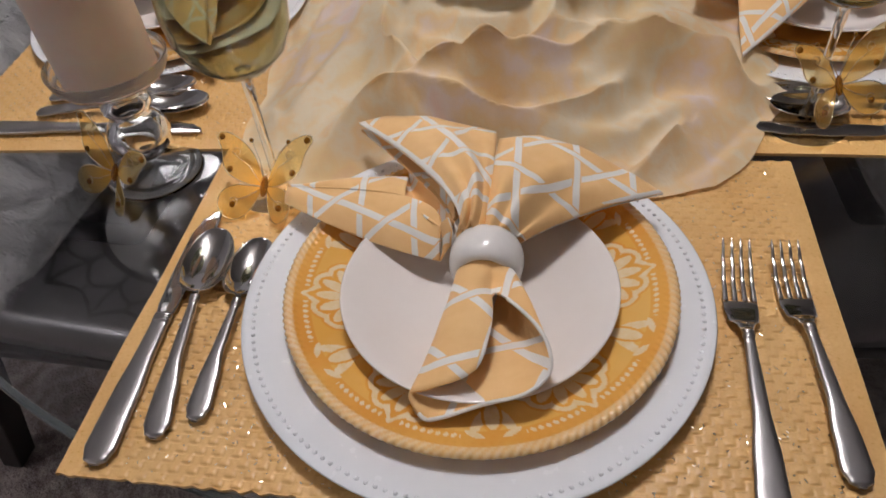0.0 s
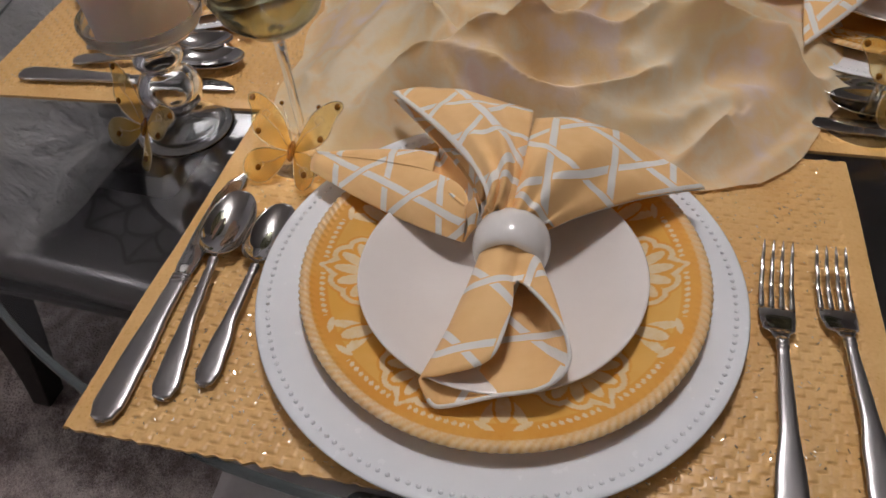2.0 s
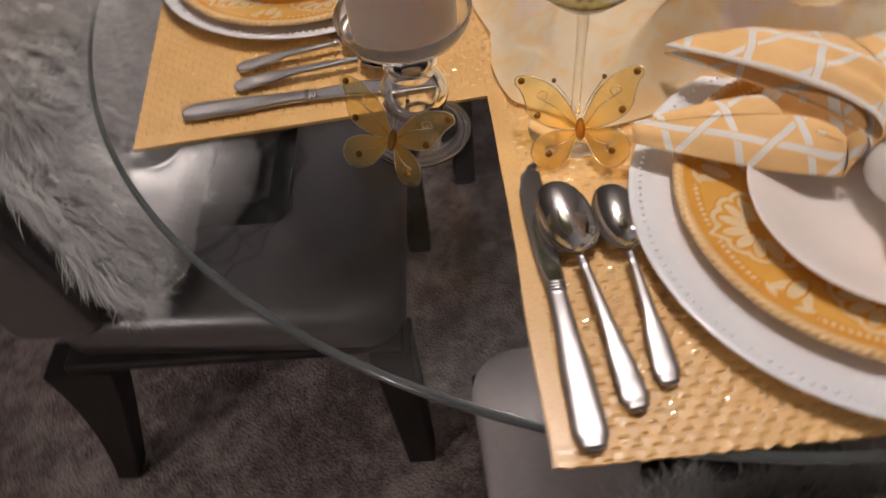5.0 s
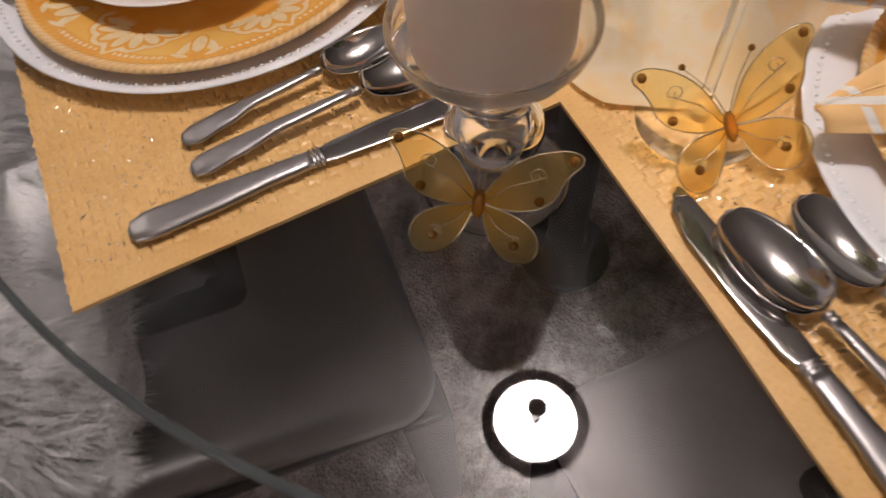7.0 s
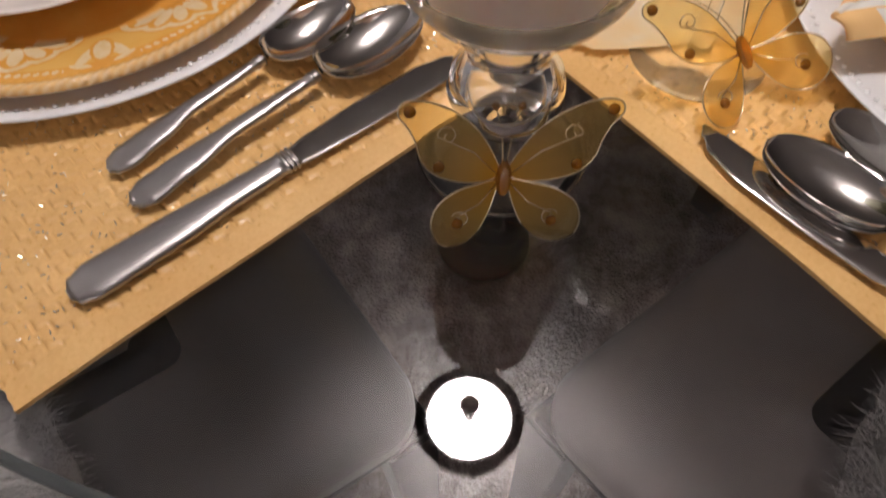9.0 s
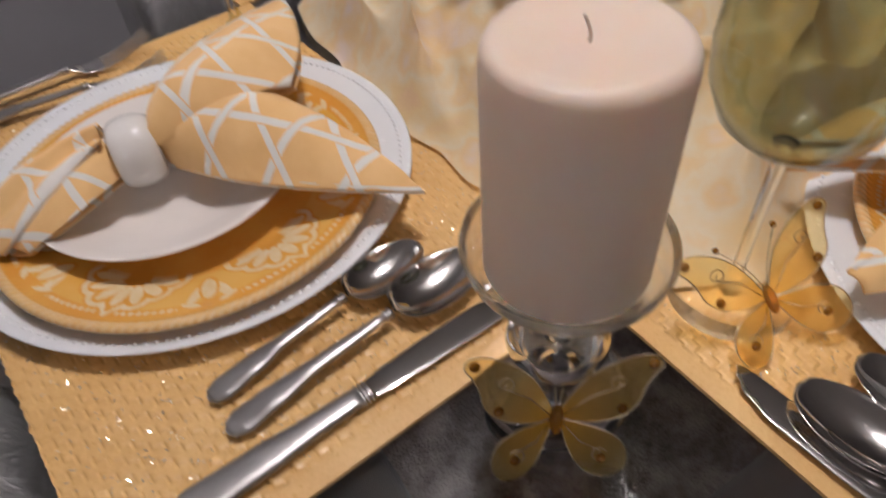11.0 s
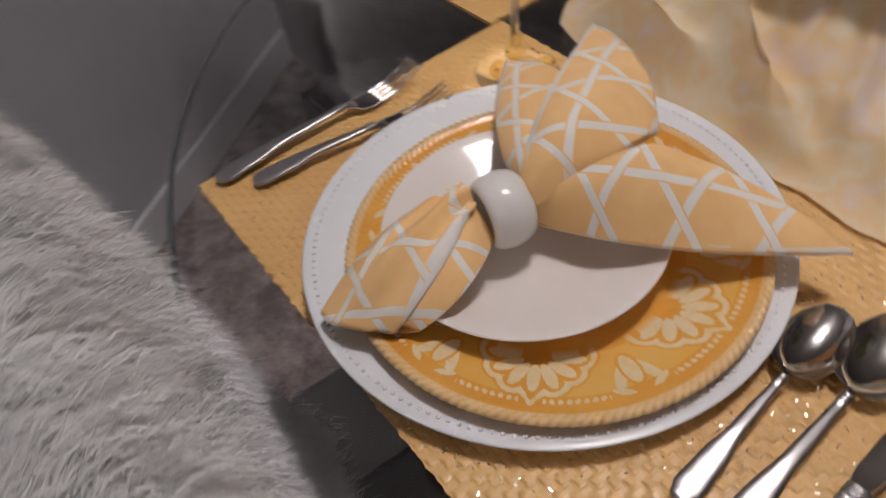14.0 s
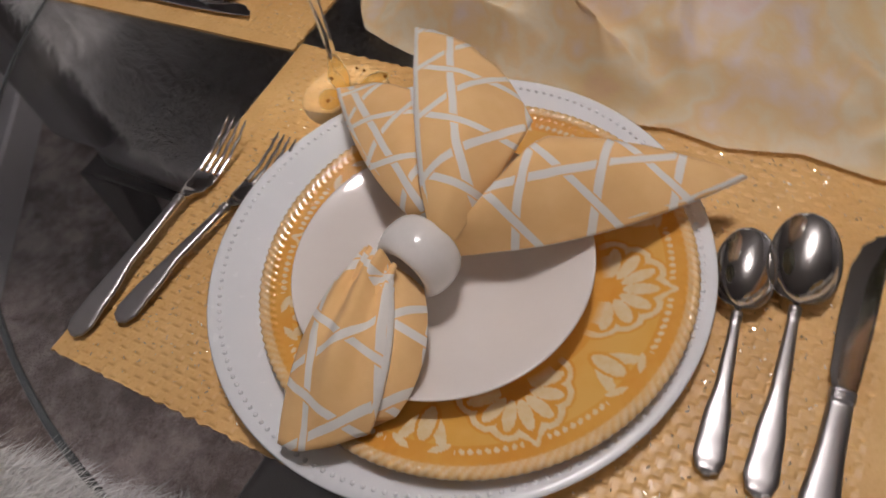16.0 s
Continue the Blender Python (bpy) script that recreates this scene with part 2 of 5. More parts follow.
cream = n.ramp(fine, [(0.3, (0.82, 0.64, 0.34)), (0.7, (0.86, 0.74, 0.50))])
col = n.mix(n.math("MULTIPLY", sp.outputs[0], 0.92), g2, cream)
M["plate"] = n.base(col, n.math("ADD", 0.10, n.math("MULTIPLY", fine, 0.14)), 0.0, n.bump(blot, 0.15, 0.001), Coat_Weight=0.4)

n = Nodes("lit_diffuser")
n.base((0.9, 0.88, 0.84), 0.5, 0.0, None, Emission_Color=(*LAMP_COLOUR, 1), Emission_Strength=LAMP)
M["lit"] = n.m
n = Nodes("ceiling_fill_glow")
n.base((0.9, 0.88, 0.84), 0.5, 0.0, None, Emission_Color=(*LAMP_COLOUR, 1), Emission_Strength=CEILING_FILL)
M["ceiling_fill"] = n.m


# ---- mesh helpers ----
def mesh(name, verts, faces, material, parent=None, smooth=True, uv=None, label=""):
    """One mesh object from plain lists; uv: one pair a vertex."""
    me = bpy.data.meshes.new(name)
    me.from_pydata([tuple(v) for v in verts], [], faces)
    if smooth:
        me.polygons.foreach_set("use_smooth", [True] * len(me.polygons))
    if uv is not None:
        layer = me.uv_layers.new(name="UVMap")
        idx = np.empty(len(me.loops), int)
        me.loops.foreach_get("vertex_index", idx)
        layer.data.foreach_set("uv", np.asarray(uv, float)[idx].ravel())
    me.materials.append(material)
    me.update()
    ob = new(name, me)
    ob.parent = parent
    if label:
        tagged(ob, label)
    return ob


def part(name, bm, material, parent, label="", smooth=True):
    me = bpy.data.meshes.new(name)
    bmesh.ops.recalc_face_normals(bm, faces=bm.faces)
    bm.to_mesh(me)
    bm.free()
    if smooth:
        me.polygons.foreach_set("use_smooth", [True] * len(me.polygons))
    me.materials.append(material)
    ob = new(name, me)
    ob.parent = parent
    if label:
        tagged(ob, label)
    return ob


def thing(name, m, label, category, group="", kind=""):
    ob = new(name)
    ob.empty_display_size = 0.02
    ob.matrix_basis = m
    return tagged(ob, label, category, group, kind)


def grid_faces(nu, nv, wrap_u=False, wrap_v=False):
    """Quads of a grid whose vertex (i, j) is number i * nv + j."""
    f = []
    for i in range(nu if wrap_u else nu - 1):
        for j in range(nv if wrap_v else nv - 1):
            a, b = (i + 1) % nu, (j + 1) % nv
            f.append((i * nv + j, a * nv + j, a * nv + b, i * nv + b))
    return f


def lathe(profile, segs=64, bend=None):
    """Verts and faces of a profile of (radius, height) turned round z; ends on the axis are closed."""
    verts, faces = [], []
    nr = len(profile)
    for s in range(segs):
        a = 2 * math.pi * s / segs
        for r, z in profile:
            verts.append((r * math.cos(a), r * math.sin(a), z))
    for s in range(segs):
        t = (s + 1) % segs
        for k in range(nr - 1):
            q = (s * nr + k, t * nr + k, t * nr + k + 1, s * nr + k + 1)
            if profile[k][0] < 1e-6:
                q = (s * nr, t * nr + 1, s * nr + 1)
            elif profile[k + 1][0] < 1e-6:
                q = (s * nr + k, t * nr + k, s * nr + k + 1)
            faces.append(q)
    return verts, faces


def lathed(name, profile, material, parent=None, segs=64, label=""):
    v, f = lathe(profile, segs)
    ob = mesh(name, v, f, material, parent, label=label)
    bm = bmesh.new()
    bm.from_mesh(ob.data)
    bmesh.ops.remove_doubles(bm, verts=bm.verts, dist=1e-6)
    bmesh.ops.recalc_face_normals(bm, faces=bm.faces)
    bm.to_mesh(ob.data)
    bm.free()
    ob.data.polygons.foreach_set("use_smooth", [True] * len(ob.data.polygons))
    return ob


def curve_pts(keys, steps=6, closed=False):
    """A smooth line of many points through a few."""
    k = [Vector(p) for p in keys]
    out, m = [], len(k)
    for i in range(m if closed else m - 1):
        p0 = k[(i - 1) % m] if closed or i else k[0]
        p1, p2 = k[i], k[(i + 1) % m]
        p3 = k[(i + 2) % m] if closed or i + 2 < m else k[-1]
        for s in range(steps):
            t = s / steps
            out.append(0.5 * (2 * p1 + (p2 - p0) * t + (2 * p0 - 5 * p1 + 4 * p2 - p3) * t * t + (3 * p1 - p0 - 3 * p2 + p3) * t ** 3))
    if not closed:
        out.append(k[-1])
    return out


def tube_data(points, radius, sides=6, closed=False):
    pts = [Vector(p) for p in points]
    verts, m = [], len(pts)
    for i, p in enumerate(pts):
        a = pts[(i - 1) % m] if closed or i else p
        b = pts[(i + 1) % m] if closed or i + 1 < m else p
        d = (b - a).normalized()
        x = d.cross(Vector((0.13, 0.31, 0.94))).normalized()
        y = d.cross(x)
        r = radius(i / (m - 1)) if callable(radius) else radius
        verts += [p + r * (x * math.cos(2 * math.pi * s / sides) + y * math.sin(2 * math.pi * s / sides)) for s in range(sides)]
    faces = grid_faces(m, sides, closed, True)
    if not closed:
        faces += [tuple(range(sides)), tuple((m - 1) * sides + s for s in reversed(range(sides)))]
    return verts, faces


def tube(name, points, radius, material, parent, sides=6, closed=False, label=""):
    v, f = tube_data(points, radius, sides, closed)
    return mesh(name, v, f, material, parent, label=label)


def box_bm(x0, y0, z0, x1, y1, z1, bevel=0.0, segs=2):
    bm = bmesh.new()
    bmesh.ops.create_cube(bm, size=1.0, matrix=Matrix.LocRotScale(((x0 + x1) / 2, (y0 + y1) / 2, (z0 + z1) / 2), None, (x1 - x0, y1 - y0, z1 - z0)))
    if bevel:
        bmesh.ops.bevel(bm, geom=bm.edges[:], offset=bevel, segments=segs, affect="EDGES", profile=0.6)
    return bm


def lay(end, tip, z):
    """The pose of a piece of cutlery built along +y, from its handle's end and its tip."""
    return pose(end[0], end[1], z, 0, 0, math.degrees(math.atan2(-(tip[0] - end[0]), tip[1] - end[1])))


def seat_at(cx, cy, degrees):
    return pose(cx, cy, 0, 0, 0, degrees)


def in_place(frame_m, x, y, z, rz=0.0):
    return frame_m @ pose(x, y, z, 0, 0, rz)


A_AT, B_AT = seat_at(0.020, 0.369, -5.6), seat_at(-0.3400, 0.8414, -94.0)
C_AT, D_AT = seat_at(0.385, 0.765, 84.0), seat_at(0.085, 1.225, 178.0)
A_MAT, B_MAT = seat_at(0.0230, 0.3768, -6.2), seat_at(-0.3383, 0.8233, -92.8)

# ---- room ----
ROOM = pose(-0.35, 2.02, 0, 0, 0, 33.3)      # x along the grey wall, y into it
RX0, RX1, RY0, RY1, RZ = -4.2, 3.2, -5.6, 0.0, 2.55


def slab(name, x0, y0, z0, x1, y1, z1, material, label, category, bevel=0.0):
    ob = part(name, box_bm(x0, y0, z0, x1, y1, z1, bevel), material, None, smooth=False)
    ob.matrix_basis = ROOM.copy()
    return tagged(ob, label, category, kind="structure")


def carpet():
    nx, ny = 190, 150
    xs, ys = np.linspace(RX0, RX1, nx), np.linspace(RY0, RY1, ny)
    verts = [(x, y, 0.004 * noise.noise(Vector((x * 9, y * 9, 0))) - 0.004) for x in xs for y in ys]
    ob = mesh("floor", verts, grid_faces(nx, ny), M["carpet"])
    ob.matrix_basis = ROOM.copy()
    return tagged(ob, "matted brown-grey cut-pile carpet over the whole floor", "carpet", kind="structure")


carpet()
slab("wall_north", RX0 - 0.1, RY1, 0, RX1 + 0.1, RY1 + 0.1, RZ, M["wall"], "smooth wall painted mid grey behind the table", "wall")
slab("wall_south", RX0 - 0.1, RY0 - 0.1, 0, RX1 + 0.1, RY0, RZ, M["wall"], "plain grey wall that closes the room", "wall")
slab("wall_west", RX0 - 0.1, RY0, 0, RX0, RY1, RZ, M["wall"], "plain grey wall that closes the room", "wall")
slab("wall_east", RX1, RY0, 0, RX1 + 0.1, RY1, RZ, M["wall"], "plain grey wall that closes the room", "wall")
slab("ceiling", RX0 - 0.1, RY0 - 0.1, RZ, RX1 + 0.1, RY1 + 0.1, RZ + 0.08, M["ceiling"], "white textured ceiling over the dining room", "ceiling")
slab("baseboard", RX0, RY1 - 0.016, 0, RX1, RY1 - 0.002, 0.095, M["trim"], "pale grey painted baseboard along the grey wall", "baseboard", 0.004)


def ceiling_lamp(x, y, z):
    lamp = thing("ceiling_lamp", pose(x, y, z), "lit ceiling lamp with white diffuser and black metal rim", "lamp", "ceiling lamps")
    lathed("diffuser", [(0.0, 0.0), (0.08, 0.001), (0.116, 0.006), (0.120, 0.012)], M["lit"], lamp, 96, "glowing white diffuser")
    lathed("rim", [(0.121, 0.004), (0.149, 0.0), (0.154, 0.008), (0.154, 0.062), (0.144, 0.070), (0.121, 0.060), (0.121, 0.004)], M["black_metal"], lamp, 96)
    # added emitter, no part of the lamp: throws fill light on the ceiling
    lathed("ceiling_fill_ring", [(0.105, 0.0705), (0.140, 0.0705), (0.1415, 0.078), (0.128, 0.081), (0.105, 0.080)], M["ceiling_fill"], lamp, 48, "added glowing ring that brightens the ceiling")
    lathed("finial", [(0.0, -0.118), (0.013, -0.115), (0.025, -0.105), (0.025, -0.094), (0.013, -0.085), (0.005, -0.078), (0.005, -0.02), (0.014, -0.0015), (0.0, -0.001)], M["black_metal"], lamp, 20)
    lathed("canopy", [(0.0, RZ - z - 0.001), (0.075, RZ - z - 0.001), (0.07, RZ - z - 0.02), (0.014, RZ - z - 0.035), (0.013, 0.09), (0.08, 0.072), (0.10, 0.066), (0.0, 0.066)], M["black_metal"], lamp, 32)
    return lamp


table_lamp = ceiling_lamp(0.0137, 0.809, 2.39)
copy_thing(table_lamp, pose(-2.9, -1.3, 2.39))      # unseen second lamp, added as fill light from the south-west

# ---- table ----
table = thing("dining_table", pose(TABLE_C.x, TABLE_C.y, 0), "round clear glass dining table with polished edge on black pedestal", "table")
R = TABLE_R
tv, tf = lathe([(0.0, 0.750), (0.3, 0.750), (R - 0.0056, 0.750)], 160)
uv_, uf = lathe([(0.0, 0.742), (0.3, 0.742), (R - 0.0056, 0.742)], 160)
sheet = [tuple(reversed(f)) for f in tf] + [tuple(len(tv) + k for k in f) for f in uf]
mesh("tabletop", tv + uv_, sheet, M["table_glass"], table, smooth=False, label="clear polished glass top").visible_shadow = False
BULL = [(R - 0.0052 + 0.0052 * math.cos(a), 0.746 + 0.0040 * math.sin(a)) for a in np.linspace(math.pi / 2, -math.pi / 2, 13)]
lathed("polished_edge", [(R - 0.0056, 0.750)] + BULL + [(R - 0.0056, 0.742), (R - 0.0056, 0.750)], M["rim_glass"], table, 160, "rounded polished glass edge").visible_shadow = False
lathed("pedestal", [(0.0, 0.7415), (0.10, 0.7415), (0.10, 0.730), (0.035, 0.715), (0.032, 0.06), (0.040, 0.035), (0.076, 0.020), (0.080, 0.008), (0.080, 0.0), (0.0, 0.0)], M["black_metal"], table, 48)


def wall_mirror(u, z, r):
    """A round looking glass in an openwork frame of two rings and looped petals, hung on the grey wall."""
    m = thing("wall_mirror", ROOM @ pose(u, RY1 - 0.050, z, 0, 0, 3.5) @ pose(0, 0, 0, 91, 0, 0), "round wall mirror in an openwork dark metal petal frame", "mirror")
    mg = lathed("mirror_glass", [(0.0, 0.004), (r - 0.008, 0.004), (r, 0.0), (r, -0.012), (0.0, -0.012)], Nodes("silvered_mirror").base((0.86, 0.87, 0.87), 0.02, 1.0), m, 64, "silvered looking glass")
    mg.data.polygons.foreach_set("use_smooth", [False] * len(mg.data.polygons))
    ring = [(r * math.cos(a), r * math.sin(a), 0.004) for a in np.linspace(0, 2 * math.pi, 72, False)]
    tube("inner_ring", ring, 0.011, M["black_metal"], m, 8, True)
    count = 14
    for k in range(count):
        a0, a1 = 2 * math.pi * k / count, 2 * math.pi * (k + 1) / count
        am = (a0 + a1) / 2
        pol = lambda q, a: (q * math.cos(a), q * math.sin(a), 0.002)
        keys = [pol(r + 0.006, a0), pol(r + 0.055, a0 + 0.02), pol(r + 0.088, am - 0.08), pol(r + 0.096, am), pol(r + 0.088, am + 0.08), pol(r + 0.055, a1 - 0.02), pol(r + 0.006, a1)]
        tube("petal_loop", curve_pts(keys, 5), 0.006, M["black_metal"], m, 6)
        keys = [pol(r + 0.185, a0), pol(r + 0.150, a0 + 0.10), pol(r + 0.132, am), pol(r + 0.150, a1 - 0.10), pol(r + 0.185, a1)]
        tube("outer_scallop", curve_pts(keys, 5), 0.006, M["black_metal"], m, 6)
        keys = [pol(r + 0.050, a0), pol(r + 0.11, a0 + 0.02), pol(r + 0.185, a0)]
        tube("petal_rib", curve_pts(keys, 4), 0.005, M["black_metal"], m, 6)
        keys = [pol(r + 0.095, am), pol(r + 0.134, am)]
        tube("petal_brace", keys, 0.005, M["black_metal"], m, 6)
    return m


wall_mirror(-0.680, 1.775, 0.25)

# ---- chairs and fur throws ----
# Chair frame: x to the sitter's right, y forwards to the table, the backrest's front face at y = 0.
SEAT_W, SEAT_D, SEAT_Z, BACK_Z = 0.50, 0.35, 0.47, 0.885


def chair(m, cover, look_of):
    ch = thing("dining_chair", m, look_of, "chair", "chairs round the table")
    w = SEAT_W / 2
    rings = [(0.010, 0.402), (0.0, 0.408), (0.0, 0.430), (0.0015, 0.440), (0.006, 0.453), (0.014, 0.462), (0.026, 0.467), (0.050, 0.4705), (0.090, 0.473), (0.150, 0.475)]
    verts = []
    for inset, z in rings:
        hx, hy, cy = w - inset, (SEAT_D + 0.10) / 2 - inset, (SEAT_D - 0.10) / 2
        rc = max(0.018, 0.050 - 0.3 * inset)
        for k in range(64):
            a = 2 * math.pi * (k + 0.5) / 64
            cx, sy = math.cos(a), math.sin(a)
            sx_, sy_ = math.copysign(hx - rc, cx) + rc * cx, cy + math.copysign(hy - rc, sy) + rc * sy
            verts.append((sx_ * (1 - 0.22 * max(0.0, SEAT_D - 0.05 - sy_)), sy_, z))
    o = len(verts)
    verts += [(0, (SEAT_D - 0.10) / 2, 0.475), (0, (SEAT_D - 0.10) / 2, 0.402)]
    faces = grid_faces(len(rings), 64, False, True)
    faces += [(o - 64 + k, o - 64 + (k + 1) % 64, o) for k in range(64)] + [((k + 1) % 64, k, o + 1) for k in range(64)]
    mesh("seat", verts, faces, cover, ch, label="padded leather seat")
    bm = box_bm(-w, -0.115, SEAT_Z - 0.005, w, 0.0, BACK_Z, 0.028, 4)
    bmesh.ops.subdivide_edges(bm, edges=bm.edges[:], cuts=3, use_grid_fill=True)
    for v in bm.verts:
        h = (v.co.z - SEAT_Z) / (BACK_Z - SEAT_Z)
        v.co.y -= 0.05 * h * h
        v.co.x *= 1 - 0.03 * h
    part("backrest", bm, M["leather"], ch, "upholstered leather backrest")
    part("seat_rail", box_bm(-w + 0.004, -0.09, 0.384, w - 0.004, SEAT_D - 0.006, 0.4015, 0.004), M["wood"], ch)
    for sx in (-1, 1):
        for front in (True, False):
            secs = []
            for t in np.linspace(0, 1, 9):
                hw = 0.027 - 0.005 * t
                y, hd = (SEAT_D - 0.024, hw) if front else (-0.080 - 0.105 * t ** 1.3, 0.020 + 0.026 * (1 - t) ** 2.0)
                secs.append([(sx * (w - 0.028) + a * hw, y + b * hd, 0.384 * (1 - t)) for a, b in ((-1, -1), (1, -1), (1, 1), (-1, 1))])
            verts = [p for s in secs for p in s]
            faces = grid_faces(9, 4, False, True) + [(0, 1, 2, 3), (35, 34, 33, 32)]
            leg = mesh("leg", verts, faces, M["wood"], ch, smooth=False)
            bev = leg.modifiers.new("soft", "BEVEL")
            bev.width, bev.segments = 0.003, 2
    return ch


LOOSE = ((-0.255, 0.60), (-0.265, 0.78), (-0.235, 0.90), (-0.17, 0.945), (-0.10, 0.94), (-0.045, 0.905), (-0.005, 0.85), (0.030, 0.77), (0.052, 0.69), (0.062, 0.60), (0.078, 0.53), (0.12, 0.502), (0.165, 0.497))
CLOSE = ((-0.235, 0.60), (-0.245, 0.78), (-0.21, 0.92), (-0.13, 0.955), (-0.05, 0.95), (0.005, 0.92), (0.030, 0.86), (0.042, 0.77), (0.046, 0.69), (0.047, 0.60), (0.055, 0.53), (0.072, 0.502), (0.095, 0.497))


OVER_SEAT = LOOSE[:-2] + ((0.12, 0.510), (0.17, 0.502), (0.24, 0.500), (0.31, 0.498), (0.36, 0.485), (0.385, 0.45))


def fur_surface(profile, u, v):
    """The throw's skin: u across the chair (-1..1), v from behind the backrest over its top and down to the seat (0..1)."""
    t = v * (len(profile) - 1)
    i = min(int(t), len(profile) - 2)
    f = t - i
    (ya, za), (yb, zb) = profile[i], profile[i + 1]
    y, z = ya + (yb - ya) * f, za + (zb - za) * f
    edge = max(0.0, abs(u) - 0.6) / 0.4
    w1 = noise.noise(Vector((u * 1.7, v * 4.0, 3.1)))
    w2 = noise.noise(Vector((u * 4.0, v * 8.0, 7.7)))
    puff = 0.020 * w1 + 0.011 * w2 - 0.030 * edge ** 2
    x = 0.232 * u + 0.012 * w2 + (0.02 * w1 if abs(u) > 0.6 else 0.0)
    lean = min(1.0, max(-1.0, (v - 0.33) * 5))
    return Vector((x, y + puff * lean, max(z + 0.5 * puff, 0.492)))


def fur_throw(m, profile, fibres, seed):
    th = thing("fur_throw", m, "ivory long-pile faux fur throw draped over the chair back", "throw", "fur throws on the chairs")
    nu, nv = 26, 60
    verts = [fur_surface(profile, 2 * i / (nu - 1) - 1, j / (nv - 1)) for i in range(nu) for j in range(nv)]
    skin = mesh("backing", verts, grid_faces(nu, nv), M["fur_base"], th)
    solid = skin.modifiers.new("thick", "SOLIDIFY")
    solid.thickness, solid.offset = 0.008, -1
    rng = np.random.default_rng(seed)
    out, faces = [], []
    for k in range(fibres):
        u, v = rng.uniform(-1, 1), rng.uniform(0.14, 1.0)
        if k % 6 == 0:
            u = math.copysign(rng.uniform(0.93, 1.0), u)
        p = fur_surface(profile, u, v)
        du = fur_surface(profile, min(1, u + 0.03), v) - p
        dv = fur_surface(profile, u, min(1, v + 0.012)) - fur_surface(profile, u, max(0, v - 0.012))
        nrm = (du.cross(dv) if u < 0.97 else Vector((0, 1, 0.3))).normalized()
        if nrm.y * (1 if v > 0.36 else -1) + 0.7 * nrm.z < 0:
            nrm = -nrm
        if abs(u) > 0.9:
            nrm = (nrm + Vector((math.copysign(0.9, u), 0, 0))).normalized()
        q = p * 36
        sw = Vector((noise.noise(q), noise.noise(q + Vector((9, 0, 0))), noise.noise(q + Vector((0, 9, 0)))))
        r = Vector(rng.normal(0, 0.32, 3))
        down = dv.normalized()
        d0 = (nrm + 0.25 * down + 0.8 * sw + r).normalized()
        d1 = (0.6 * nrm + 0.7 * down + 1.1 * sw + 0.9 * r + Vector((0, 0, -0.6))).normalized()
        ln = rng.uniform(0.018, 0.042)
        side = d0.cross(Vector(rng.normal(0, 1, 3))).normalized() * rng.uniform(0.00028, 0.00055)
        a = p + d0 * ln * 0.5
        b = a + d1 * ln * 0.5
        i = len(out)
        out += [p - side, p + side, a + side * 0.8, a - side * 0.8, b]
        faces += [(i, i + 1, i + 2, i + 3), (i + 3, i + 2, i + 4)]
    tagged(mesh("pile", out, faces, M["fur"], th), "long ivory fibres", kind="stuff")
    return th


CHAIRS = [pose(-0.0500, 0.117, 0, 0, 0, -6.5), pose(-0.634, 0.842, 0, 0, 0, -99.0), pose(0.715, 0.79, 0, 0, 0, 86.0), pose(0.085, 1.495, 0, 0, 0, 178.0)]
chair(CHAIRS[0], M["taupe"], "dining chair with pale taupe leather seat and espresso wood legs")
first = chair(CHAIRS[1], M["leather"], "dark leather dining chair with curved espresso wood legs")
for m in CHAIRS[2:]:
    copy_thing(first, m)
fur_throw(CHAIRS[1], CLOSE, 75000, 4)
throw = fur_throw(CHAIRS[0] @ pose(0.070, 0.0, 0), LOOSE, 70000, 6)
copy_thing(throw, CHAIRS[2])
fur_throw(CHAIRS[3], OVER_SEAT, 60000, 8)

# ---- place mats ----
MAT_L, MAT_W = 0.500, 0.3285
WEAVE = (0.0068, 0.0123)      # height and length of a woven brick


def woven_height(x, y):
    """Relief of the basket weave: bricks of raised weft, offset from row to row, between plain side hems."""
    hem = 0.014
    if abs(x) > MAT_L / 2 - hem:
        return 0.0030
    rowh, pitch = WEAVE
    row = math.floor(y / rowh + 1e-6)
    fy = y / rowh - row
    fx = ((x / pitch) + 0.5 * (row % 2)) % 1.0
    over = min(1.0, max(0.0, min((fx + 0.04) / 0.08, (0.46 - fx) / 0.08)))
    slit = over * max(0.0, 1 - fy / 0.14)
    lip = over * max(0.0, 1 - abs(fy - 0.34) / 0.55)
    side = max(0.0, 1 - abs(fx - 0.50) / 0.06) * (1 - fy)
    return 0.0027 - 0.0020 * slit + 0.0006 * lip - 0.0007 * side


